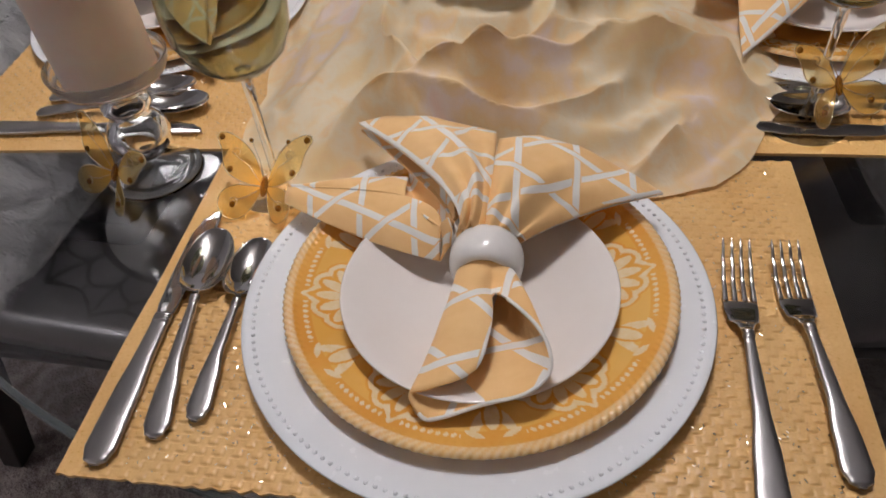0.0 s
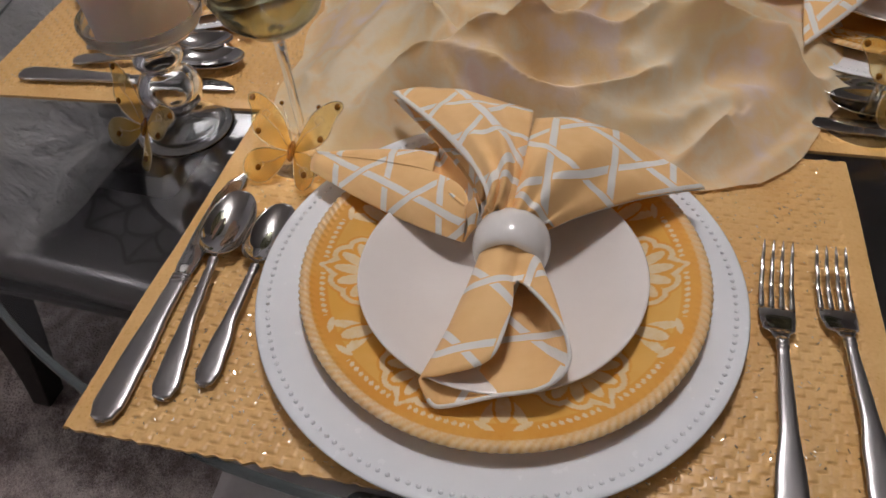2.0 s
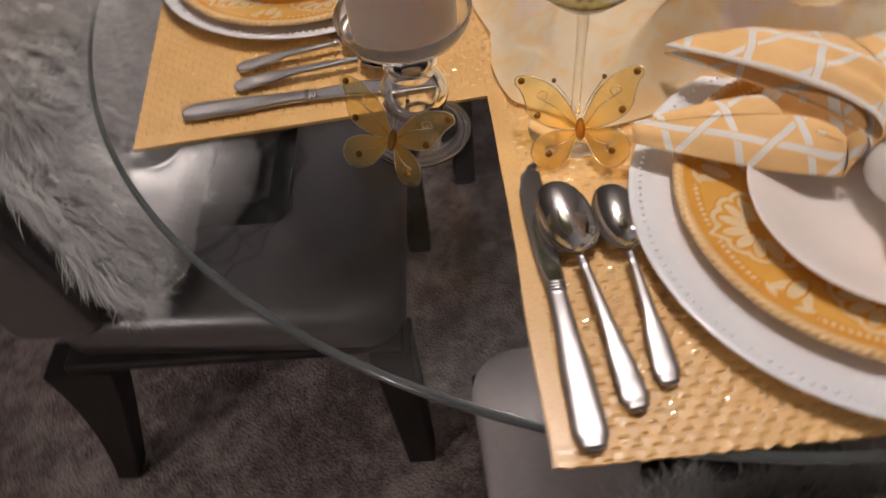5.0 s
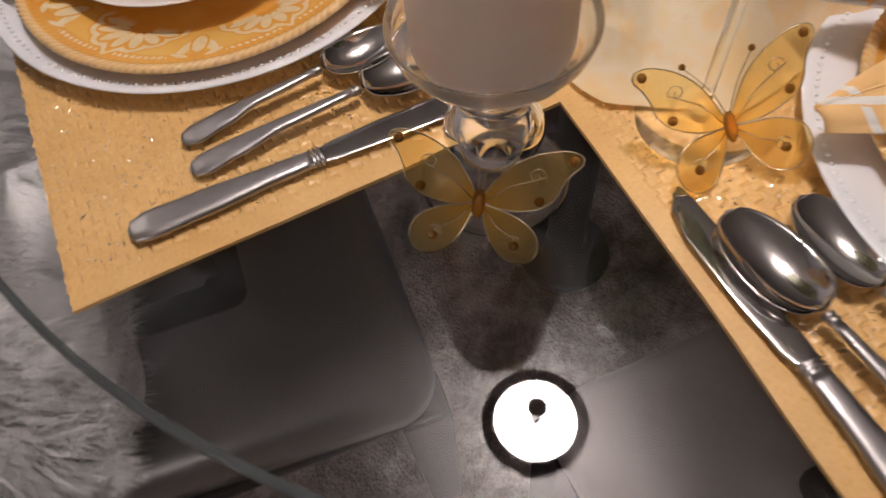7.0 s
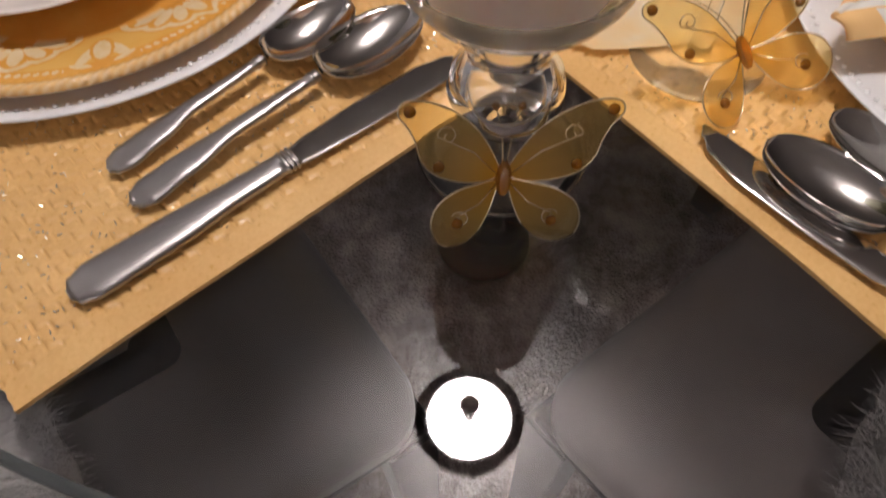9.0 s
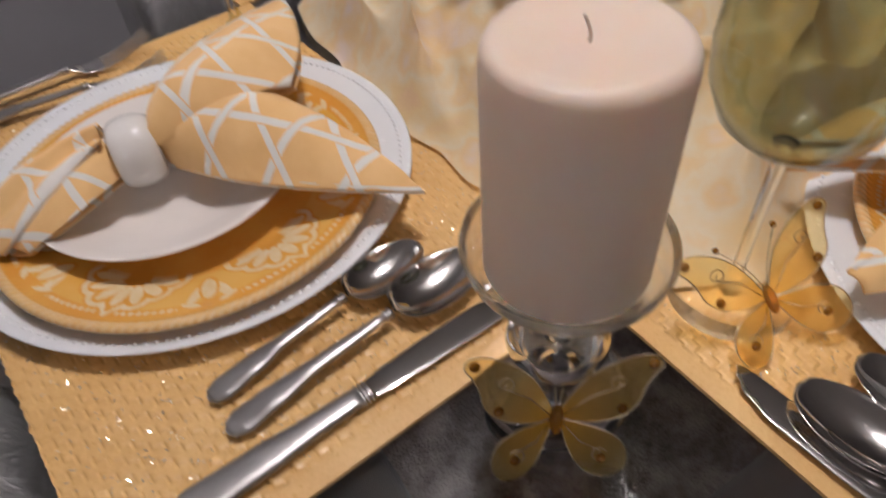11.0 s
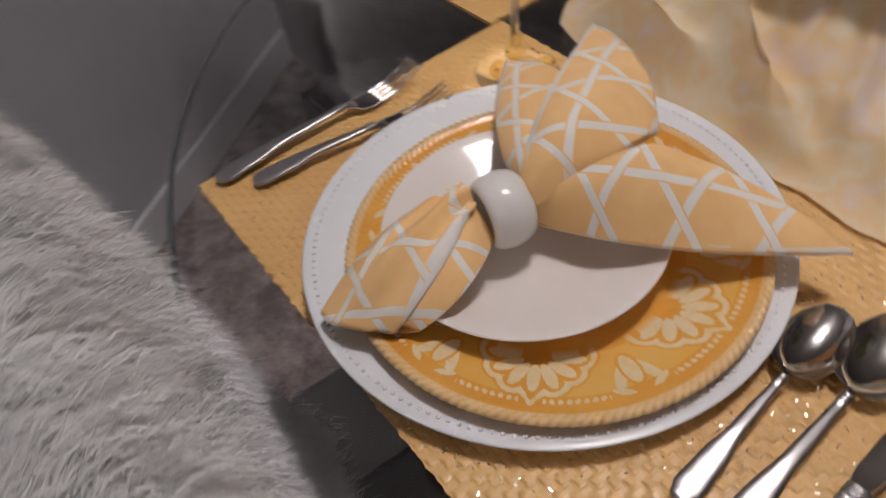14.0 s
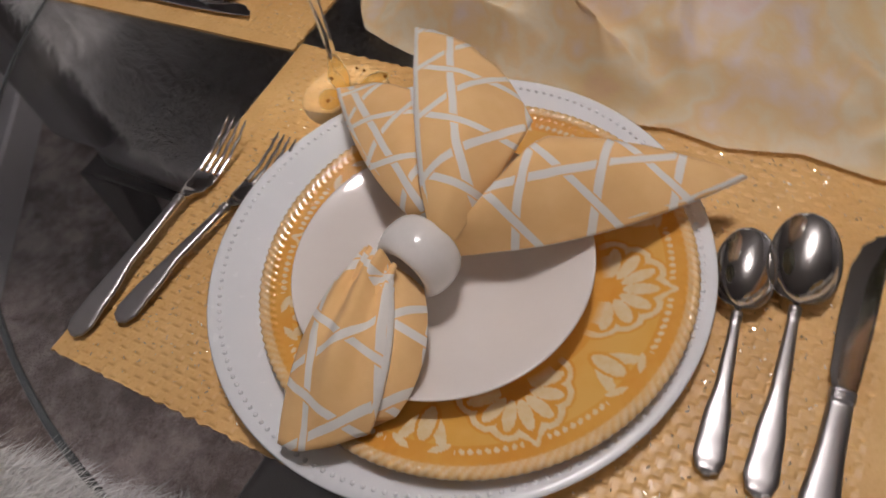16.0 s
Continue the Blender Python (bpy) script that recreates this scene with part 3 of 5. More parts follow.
def place_mat(m):
    ob_m = thing("place_mat", m, "golden yellow woven vinyl place mat with ragged short edges", "place mat", "place mats on the table")
    xs, ys = np.arange(-244, 245) * WEAVE[1] / 12, np.arange(-193, 194) * WEAVE[0] / 8
    nx, ny = len(xs), len(ys)
    verts = []
    for x in xs:
        for j, y in enumerate(ys):
            ragged = 0.0018 * noise.noise(Vector((x * 160, math.copysign(3, y), 0))) if j in (0, ny - 1) else 0.0
            bow = 0.0022 * noise.noise(Vector((x * 6, y * 6, 2))) + 0.003 * noise.noise(Vector((y * 9, 1.0, math.copysign(2, x)))) * (abs(x) / (MAT_L / 2)) ** 8
            verts.append((x + bow, y + ragged, woven_height(x, y)))
    weave = mesh("weave", verts, grid_faces(nx, ny), M["mat"], ob_m)
    rng = random.Random(11)
    fv, ff = [], []
    for k in range(2200):
        x, y = rng.uniform(-0.23, 0.23), rng.uniform(-0.158, 0.158)
        tilt = pose(x, y, woven_height(x, y) + 0.0003, rng.gauss(0, 12), rng.gauss(0, 12), rng.uniform(0, 180))
        w, h = rng.uniform(0.0005, 0.0013), rng.uniform(0.00020, 0.00036)
        o = len(fv)
        fv += [tilt @ Vector(c) for c in ((-w, -h, 0), (w, -h, 0), (w, h, 0), (-w, h, 0))]
        ff.append((o, o + 1, o + 2, o + 3))
    tagged(mesh("glitter", fv, ff, M["glint"], ob_m, smooth=False), "tiny glinting gold threads", kind="stuff")
    rim = []
    for i in list(range(nx)):
        rim.append(i * ny)
    rim += [(nx - 1) * ny + j for j in range(1, ny)]
    rim += [i * ny + ny - 1 for i in range(nx - 2, -1, -1)]
    rim += [j for j in range(ny - 2, 0, -1)]
    top = [verts[i] for i in rim]
    k = len(top)
    tagged(mesh("edge", top + [(x, y, 0.0) for x, y, z in top], [(i, k + i, k + (i + 1) % k, (i + 1) % k) for i in range(k)], M["mat"], ob_m, smooth=False))
    return ob_m


mat0 = place_mat(A_MAT @ pose(0, 0, GLASS_TOP + 0.0002))
for m in (B_MAT, C_AT, D_AT):
    copy_thing(mat0, m @ pose(0, 0, GLASS_TOP + 0.0002))

# ---- plates ----
def charger(m):
    ch = thing("charger_plate", m, "white charger plate with a beaded rim on the place mat", "charger plate", "charger plates")
    prof = [(0.0, 0.0035), (0.090, 0.0035), (0.104, 0.0045), (0.118, 0.0085), (0.1545, 0.0118), (0.1600, 0.0128), (0.1645, 0.0135), (0.1655, 0.0128), (0.1648, 0.0118), (0.150, 0.0090), (0.116, 0.0055), (0.100, 0.0), (0.0, 0.0)]
    lathed("plate_body", prof, M["charger"], ch, 160)
    verts, faces = [], []
    for k in range(156):
        a = 2 * math.pi * k / 156
        bm = bmesh.new()
        bmesh.ops.create_icosphere(bm, subdivisions=2, radius=0.0015)
        o = len(verts)
        verts += [(v.co.x + 0.1572 * math.cos(a), v.co.y + 0.1572 * math.sin(a), v.co.z * 0.75 + 0.0126) for v in bm.verts]
        faces += [tuple(o + v.index for v in f.verts) for f in bm.faces]
        bm.free()
    tagged(mesh("bead_row", verts, faces, M["bead"], ch), "fine raised beads", kind="stuff")
    return ch


def ell(px, py, cx, cy, rx, ry, tilt=0.0):
    c, s = math.cos(tilt), math.sin(tilt)
    dx, dy = px - cx, py - cy
    u, v = (c * dx + s * dy) / rx, (-s * dx + c * dy) / ry
    return u * u + v * v < 1.0


PETALS = [radians(a) for a in (-78, -52, -26, 0, 26, 52, 78)]


def lotus(p, r, grow):
    """Whether a place lies in the scalloped lotus outline, grown by a margin."""
    base = 0.0840
    if any((p - 0.0262 * math.sin(t)) ** 2 + (r - base - 0.0262 * math.cos(t)) ** 2 < (0.0096 + grow) ** 2 for t in PETALS):
        return True
    if p * p + (r - base) ** 2 < (0.0285 + grow) ** 2 and r > base - 0.004:
        return True
    return 0.112 < r < 0.1240 + grow and abs(p) < (0.0084 + grow) * (1 - (r - 0.112) / (0.0125 + grow)) ** 0.85


def print_mask(r, a):
    """The glaze print at radius r and angle a of the dinner plate: cream motif, lemon field."""
    count = 6
    cell = (a / (2 * math.pi) * count) % 1.0
    p = (cell - 0.25) / count * 2 * math.pi * r
    g = ((cell - 0.75 + 0.5) % 1.0 - 0.5) / count * 2 * math.pi * r
    if cell > 0.75:
        p = (cell - 1.25) / count * 2 * math.pi * r
    cream = 0.0
    # lotus: a cream band, five drops inside it
    if lotus(p, r, 0.0) and not lotus(p, r, -0.0036):
        cream = 1.0
    for t in PETALS:
        if ell(p, r, 0.0196 * math.sin(t), 0.0840 + 0.0196 * math.cos(t), 0.0038, 0.0105, -t):
            cream = 1.0
    # palmette: a drop between two flared horns
    drop = lambda grow: ell(g, r, 0.0, 0.1055, 0.0046 + grow, 0.0112 + grow)
    horns = any(ell(g, r, k * 0.0073, 0.1085, 0.0034, 0.0125, -k * 0.50) or ell(g, r, k * 0.0112, 0.1196, 0.0062, 0.0022, -k * 0.42) for k in (-1, 1))
    if drop(0.0) or (horns and not drop(0.0019)):
        cream = 1.0
    # dots between them
    if (r - 0.1208) ** 2 < 0.0018 ** 2 and abs(p) > 0.0065 and abs(g) > 0.0195:
        step = 0.0047
        if ((p / step) % 1.0 - 0.5) ** 2 * step ** 2 + (r - 0.1208) ** 2 < 0.0016 ** 2:
            cream = 1.0
    lemon = 1.0 if 0.086 < r < 0.1168 and not lotus(p, r, 0.0018) and not drop(0.0024) and not horns else 0.0
    if r > 0.1290:
        cream = max(cream, 0.40 + 0.28 * (math.sin(150 * a + 900 * (r - 0.1317)) > -0.3))
    return cream, lemon


def dinner_plate(m):
    dp = thing("dinner_plate", m, "ochre yellow dinner plate with cream floral print and rope rim", "plate", "dinner plates")
    seg = 1080
    rad = [0.0, 0.04, 0.07, 0.080] + list(np.linspace(0.086, 0.1255, 46)) + [0.1268, 0.1282, 0.1298, 0.1316, 0.1334, 0.1350, 0.1360, 0.1358, 0.1345, 0.120, 0.09, 0.078, 0.074, 0.0]
    hts = []
    for k, r in enumerate(rad):
        if k < 50:
            hts.append(0.0045 if r < 0.083 else 0.0045 + 0.0165 * ((r - 0.083) / 0.0425) ** 0.8)
        else:
            hts.append((0.0214, 0.0222, 0.0232, 0.0240, 0.0242, 0.0232, 0.0214, 0.0202, 0.0190, 0.0130, 0.0030, 0.0010, 0.0, 0.0)[k - 50])
    verts, mask = [], []
    ridges = 150
    for s in range(seg):
        a = 2 * math.pi * s / seg
        for k, r in enumerate(rad):
            z, rr = hts[k], r
            if 50 <= k <= 57:
                tw = math.sin(ridges * a + 1.2 * (k - 53))
                z += 0.0005 * tw
                rr += 0.0004 * tw
            verts.append((1.0147 * rr * math.cos(a), 1.0147 * rr * math.sin(a), 0.83 * z))
            mask.append((*print_mask(r, a), 0.0, 1.0) if 0.08 < r < 0.137 and k < 58 else (0.0, 0.0, 0.0, 1.0))
    nr = len(rad)
    body = mesh("plate_body", verts, grid_faces(seg, nr, True, False), M["plate"], dp)
    layer = body.data.color_attributes.new("print", "FLOAT_COLOR", "POINT")
    layer.data.foreach_set("color", np.array(mask).ravel())
    return dp


def salad_plate(m):
    sp = thing("salad_plate", m, "plain cream coupe salad plate stacked on the dinner plate", "plate", "salad plates")
    prof = [(r * 1.04, z * 0.68) for r, z in [(0.0, 0.003), (0.040, 0.0033), (0.052, 0.0065), (0.066, 0.0160), (0.080, 0.0255), (0.0900, 0.0330), (0.0912, 0.0333), (0.0918, 0.0322), (0.081, 0.0232), (0.066, 0.0125), (0.053, 0.0030), (0.048, 0.0), (0.0, 0.0)]]
    lathed("plate_body", prof, M["salad"], sp, 128)
    return sp


CH_Z, DP_Z = MAT_TOP + 0.0003, MAT_TOP + 0.0042
SP_Z = DP_Z + 0.0050
c0 = charger(in_place(A_AT, 0, 0, CH_Z))
p0 = dinner_plate(in_place(A_AT, 0.0030, 0.0032, DP_Z, -5.9))
s0 = salad_plate(in_place(A_AT, 0.0047, -0.0085, SP_Z))
for m, dx, dy, sx, sy, turn in ((B_AT, 0.0184, -0.0055, 0.0029, -0.0156, 57.5), (C_AT, 0.0, 0.0, -0.006, -0.010, 15), (D_AT, 0.003, -0.004, -0.003, -0.014, 70)):
    copy_thing(c0, in_place(m, 0, 0, CH_Z, turn))
    copy_thing(p0, in_place(m, dx, dy, DP_Z, turn))
    copy_thing(s0, in_place(m, sx, sy, SP_Z))

# ---- napkins and rings ----
def bez(p, q, r, t):
    """A curve from p to r that goes through q half way."""
    c = 2 * q - 0.5 * (p + r)
    return p * (1 - t) ** 2 + c * 2 * t * (1 - t) + r * t * t


def fold(parent, left, right, crown=0.0, ripple=0.0, at=(0.0, 0.0), turn=0.0, far=0.0, skew=0.5, seed=0.0, fskew=0.5, size=1.0, hems=""):
    """One fold of a napkin between two edges, each of three places from the ring outwards. crown: how far its middle rises;
    far: how far its outer hem bulges out; hems: which of its two edges shows a stitched white hem."""
    L, Rr = [Vector(p) for p in left], [Vector(p) for p in right]
    n = 36
    verts, uv = [], []
    out = ((L[2] + Rr[2]) / 2 - (L[0] + Rr[0]) / 2).normalized()
    c, s = math.cos(radians(turn)), math.sin(radians(turn))
    peak = lambda w, k: math.sin(math.pi * (0.5 * w / k if w < k else 0.5 + 0.5 * (w - k) / (1 - k)))
    for i in range(n):
        u = i / (n - 1)
        a, b = bez(*L, u), bez(*Rr, u)
        for j in range(n):
            w = j / (n - 1)
            p = a.lerp(b, w)
            p.z += crown * peak(w, skew) * (0.35 + 0.65 * math.sin(math.pi * min(1, 0.15 + 0.75 * u)))
            p += out * far * peak(w, fskew) * u * u
            p.z += ripple * math.sin(2 * math.pi * (2.6 * w + 0.2 * seed + 0.25 * u)) * (1 - 0.85 * u) * min(1.0, 5 * w, 5 * (1 - w))
            q = Vector((p.x * 26, p.y * 26, seed))
            inner = min(1.0, 6 * w, 6 * (1 - w))
            p.z += inner * (0.0024 * noise.noise(q) + 0.0013 * noise.noise(q * 2.3) + 0.0007 * noise.noise(q * 5.1))
            verts.append(p)
            x, y = p.x * size, (p.y + 0.35 * p.z) * size
            uv.append((c * x - s * y + at[0] + 1, s * x + c * y + at[1] + 1))
    ob = mesh("fold", verts, grid_faces(n, n), M["napkin"], parent, uv=uv)
    m = ob.modifiers.new("cloth", "SOLIDIFY")
    m.thickness, m.offset = 0.0018, 0.0
    up = Vector((0, 0, 0.0011))
    for side in hems:
        j, inner = (0, 2) if side == "L" else (n - 1, n - 3)
        strip = []
        for i in range(1, n):
            a, b = verts[i * n + j], verts[i * n + inner]
            d = (b - a).normalized() * min(0.0036, (b - a).length * 1.5)
            strip += [a - up, a - d * 0.12, a + up, a + d + up * 1.2]
        mesh("hem", strip, grid_faces(n - 1, 4), M["hem"], ob, label="white stitched hem")
    return ob


def pocket(parent, mouth, wide, high, rim, sag, at, turn):
    """A napkin end opened like a sack: from an oval at the ring to a loose rim; sag: how far its floor hangs down."""
    loop = curve_pts(rim, 5, True)
    k, n = len(loop), 22
    c, s = math.cos(radians(turn)), math.sin(radians(turn))
    verts, uv = [], []
    for i in range(n):
        u = i / (n - 1)
        for j, p in enumerate(loop):
            a = math.pi * 0.42 - 2 * math.pi * j / k
            b = Vector((mouth[0] + wide * math.cos(a), mouth[1], mouth[2] + high * math.sin(a)))
            q = b.lerp(p, u)
            low = max(0.0, -math.sin(a))
            q.z -= sag * low * math.sin(math.pi * u) ** 0.8
            q.z += 0.004 * (1 - low) * math.sin(math.pi * u) * math.sin(3 * a + 0.6)
            w = Vector((q.x * 30, q.y * 30, 3 + 2 * low))
            q.z += (0.0016 * noise.noise(w) + 0.0010 * noise.noise(w * 2.4)) * min(1.0, 4 * u, 4 * (1 - u))
            verts.append(q)
            x, y = q.x, q.y + 0.35 * q.z
            uv.append((c * x - s * y + at[0] + 1 + 0.011 * low, s * x + c * y + at[1] + 1))
    ob = mesh("pocket", verts, grid_faces(n, k, False, True), M["napkin"], parent, uv=uv)
    m = ob.modifiers.new("cloth", "SOLIDIFY")
    m.thickness, m.offset = 0.0018, 0.0
    tube("hem", [p + Vector((0, 0, 0.0004)) for p in loop[2:int(k * 0.62)]], 0.0013, M["hem"], ob, 8, label="white stitched hem")
    return ob


def napkin_wide(m):
    nk = thing("napkin", m, "yellow napkin printed with white cane lattice, fanned through a ring", "napkin", "napkins")
    # low wing with a hollow mouth towards the ring
    fold(nk, [(-0.0244, 0.0110, 0.0300), (-0.0820, 0.0298, 0.0300), (-0.1532, 0.0645, 0.0320)], [(-0.0242, 0.0236, 0.0520), (-0.0540, 0.0557, 0.0500), (-0.1525, 0.0772, 0.0380)], 0.006, 0.0, (0.01, 0.0), 7.9, 0.0, 0.4, 1)
    fold(nk, [(-0.0566, 0.0842, 0.0440), (-0.1007, 0.0860, 0.0400), (-0.1525, 0.0772, 0.0380)], [(-0.0540, 0.0557, 0.0500), (-0.0900, 0.0652, 0.0470), (-0.1523, 0.0764, 0.0380)], 0.003, 0.0, (0.01, 0.0), 7.9, 0.0, 0.5, 1)
    fold(nk, [(-0.0244, 0.0246, 0.0510), (-0.0543, 0.0568, 0.0490), (-0.0566, 0.0842, 0.0440)], [(-0.0128, 0.0255, 0.0600), (-0.0228, 0.0515, 0.0640), (-0.0552, 0.0859, 0.0500)], -0.015, 0.0, (0.07, 0.02), 8.4, 0.0, 0.4, 2)
    fold(nk, [(-0.0244, 0.0110, 0.0300), (-0.0214, 0.0161, 0.0400), (-0.0244, 0.0246, 0.0510)], [(-0.0124, 0.0181, 0.0450), (-0.0145, 0.0177, 0.0550), (-0.0178, 0.0238, 0.0600)], 0.003, 0.0, (0.03, 0.02), 30.0, 0.0, 0.5, 2, hems="R")
    # tall flap
    fold(nk, [(-0.0139, 0.0143, 0.0520), (-0.0235, 0.0425, 0.0720), (-0.1085, 0.1499, 0.0470)], [(0.0062, 0.0096, 0.0580), (0.0108, 0.0599, 0.0720), (0.0092, 0.1210, 0.0610)], 0.012, 0.004, (0.03, 0.05), 37.9, 0.006, 0.55, 3, 0.4, hems="L")
    fold(nk, [(-0.0139, 0.0143, 0.0500), (-0.0300, 0.0490, 0.0560), (-0.1080, 0.1495, 0.0400)], [(0.0062, 0.0096, 0.0520), (0.0108, 0.0599, 0.0560), (0.0092, 0.1190, 0.0480)], 0.002, 0.0, (0.03, 0.05), 37.9, 0.006, 0.55, 3, 0.4)
    # wing on the fork side, over its lower layer
    fold(nk, [(0.0062, 0.0096, 0.0580), (0.0108, 0.0599, 0.0720), (0.0127, 0.1078, 0.0640)], [(0.0349, 0.0190, 0.0460), (0.0788, 0.0483, 0.0460), (0.1340, 0.0755, 0.0420)], 0.014, 0.003, (0.05, 0.09), 12.3, 0.012, 0.34, 4, 0.28, hems="R")
    fold(nk, [(0.0316, 0.0279, 0.0340), (0.0780, 0.0593, 0.0340), (0.1329, 0.0787, 0.0380)], [(0.0153, 0.0308, 0.0360), (0.0337, 0.0812, 0.0410), (0.0457, 0.1202, 0.0430)], -0.003, 0.0, (0.0, 0.0), 15.4, 0.0, 0.5, 5)
    # tail towards the sitter: an open pocket with a rolled hem
    pocket(nk, (0.0105, -0.0120, 0.0440), 0.0190, 0.0130, [(0.0180, -0.0337, 0.0500), (0.0415, -0.0558, 0.0530), (0.0527, -0.0748, 0.0500), (0.0526, -0.0892, 0.0440), (0.0394, -0.0991, 0.0370), (0.0167, -0.1042, 0.0320), (-0.0112, -0.1119, 0.0250), (-0.0211, -0.1115, 0.0250), (-0.0292, -0.1010, 0.0320), (-0.0160, -0.0990, 0.0370), (0.0100, -0.0870, 0.0420), (0.0174, -0.0600, 0.0490)], 0.008, (0.02, 0.03), 23.9)
    return nk


def napkin_tulip(m):
    nk = thing("napkin", m, "yellow napkin printed with white cane lattice, fanned through a ring", "napkin", "napkins")
    # broad wing on the knife side, two layers
    fold(nk, [(0.0086, -0.0126, 0.0340), (0.0865, 0.0275, 0.0410), (0.1566, 0.1037, 0.0370)], [(0.0113, -0.0145, 0.0520), (0.0330, 0.0318, 0.0780), (0.0424, 0.0683, 0.0680)], 0.006, 0.0, (0.0, 0.02), 3.8, 0.008, 0.55, 1, hems="L")
    fold(nk, [(0.0067, -0.0108, 0.0280), (0.0848, 0.0327, 0.0350), (0.1546, 0.1061, 0.0340)], [(0.0046, -0.0119, 0.0360), (0.0201, 0.0517, 0.0360), (0.0421, 0.0802, 0.0460)], -0.002, 0.0, (0.0, 0.02), 3.7, 0.004, 0.5, 1)
    # small petal behind
    fold(nk, [(-0.0112, -0.0051, 0.0420), (-0.0664, 0.0202, 0.0520), (-0.1452, 0.0944, 0.0300)], [(0.0026, -0.0103, 0.0520), (-0.0306, 0.0331, 0.0680), (-0.0730, 0.0919, 0.0520)], 0.006, 0.0, (0.04, 0.0), 18.6, 0.003, 0.5, 2, hems="L")
    # tall middle petal, two layers
    fold(nk, [(0.0024, -0.0159, 0.0580), (-0.0268, 0.0268, 0.0820), (-0.0914, 0.1386, 0.0660)], [(0.0160, -0.0172, 0.0540), (0.0268, 0.0422, 0.0680), (0.0240, 0.0835, 0.0610)], 0.014, 0.0, (0.02, 0.07), 40.7, 0.016, 0.5, 3, 0.68, hems="L")
    fold(nk, [(-0.0025, -0.0109, 0.0460), (-0.0391, 0.0451, 0.0580), (-0.0914, 0.1385, 0.0610)], [(0.0130, -0.0138, 0.0460), (0.0171, 0.0522, 0.0510), (0.0192, 0.0891, 0.0540)], 0.0, 0.0, (0.02, 0.07), 41.2, 0.012, 0.5, 3, 0.68)
    # tail: two panels, an underside and a pucker at the ring
    fold(nk, [(-0.0350, -0.0385, 0.0460), (-0.0411, -0.0949, 0.0430), (-0.0282, -0.1564, 0.0220)], [(-0.0087, -0.0461, 0.0580), (0.0146, -0.0880, 0.0520), (0.0192, -0.1310, 0.0280)], 0.010, 0.005, (0.05, 0.02), 53.8, 0.008, 0.5, 4, 0.4, hems="R")
    fold(nk, [(-0.0170, -0.0440, 0.0550), (0.0040, -0.0850, 0.0505), (0.0120, -0.1285, 0.0268)], [(0.0073, -0.0439, 0.0380), (0.0293, -0.0828, 0.0400), (0.0269, -0.1177, 0.0270)], 0.006, 0.0, (0.0, 0.06), 52.3, 0.0, 0.5, 5)
    fold(nk, [(-0.0390, -0.0346, 0.0360), (-0.0426, -0.0929, 0.0350), (-0.0271, -0.1551, 0.0200)], [(0.0042, -0.0425, 0.0320), (0.0254, -0.0832, 0.0340), (0.0245, -0.1178, 0.0230)], -0.004, 0.0, (0.0, 0.06), 6.4, 0.003, 0.5, 5)
    fold(nk, [(-0.0327, -0.0388, 0.0490), (-0.0325, -0.0580, 0.0460), (-0.0328, -0.0721, 0.0380)], [(-0.0035, -0.0468, 0.0620), (-0.0026, -0.0581, 0.0580), (-0.0040, -0.0708, 0.0500)], 0.008, 0.006, (0.03, 0.05), 12.2, 0.0, 0.62, 8)
    return nk


def napkin_ring(m):
    rg = thing("napkin_ring", m, "glossy white ceramic napkin ring round the gathered napkin", "napkin ring", "napkin rings")
    prof = []
    for k in range(25):
        a = 2 * math.pi * k / 24
        prof.append((0.0183 + 0.0072 * math.cos(a), 0.0152 * math.sin(a)))
    ob = lathed("band", prof, M["ring"], rg, 64)
    ob.matrix_basis = pose(0, 0, 0, 90, 0, 0)
    return rg


napkin_wide(in_place(A_AT, 0, 0, MAT_TOP))
nb = napkin_tulip(in_place(B_AT, 0, 0, MAT_TOP))
ring0 = napkin_ring(in_place(A_AT, 0.0100, 0.0010, MAT_TOP + 0.043, -2))
copy_thing(ring0, in_place(B_AT, -0.0025, -0.0275, MAT_TOP + 0.0455, -12))
for m in (C_AT, D_AT):
    copy_thing(nb, in_place(m, 0, 0, MAT_TOP))
    copy_thing(ring0, in_place(m, -0.0025, -0.0275, MAT_TOP + 0.0455, -12))

# ---- cutlery ----
def loft(stations, sides=12, power=2.6):
    """A bar along +y with rounded sections: stations of (y, centre x, half width, height of its middle, half thickness)."""
    verts = []
    for y, cx, hw, z, ht in stations:
        for s in range(sides):
            a = 2 * math.pi * s / sides
            c, q = math.cos(a), math.sin(a)
            verts.append((cx + hw * math.copysign(abs(c) ** (2 / power), c), y, z + ht * math.copysign(abs(q) ** (2 / power), q)))
    k = len(stations)
    return verts, grid_faces(k, sides, False, True) + [tuple(reversed(range(sides))), tuple((k - 1) * sides + s for s in range(sides))]


def smooth_stations(keys, steps=5):
    out = []
    for i in range(len(keys) - 1):
        for s in range(steps):
            t = s / steps
            t2 = t * t * (3 - 2 * t)
            out.append(tuple(a * (1 - (t if j == 0 else t2)) + b * (t if j == 0 else t2) for j, (a, b) in enumerate(zip(keys[i], keys[i + 1]))))
    return out + [keys[-1]]


def handle_keys(length, wide):
    return [(0.0, 0, wide * 0.25, 0.0030, 0.0012), (0.003, 0, wide * 0.75, 0.0035, 0.0018), (0.010, 0, wide, 0.0040, 0.0021), (0.030, 0, wide * 0.88, 0.0060, 0.0023), (length * 0.55, 0, wide * 0.52, 0.0085, 0.0023), (length, 0, wide * 0.34, 0.0090, 0.0022)]


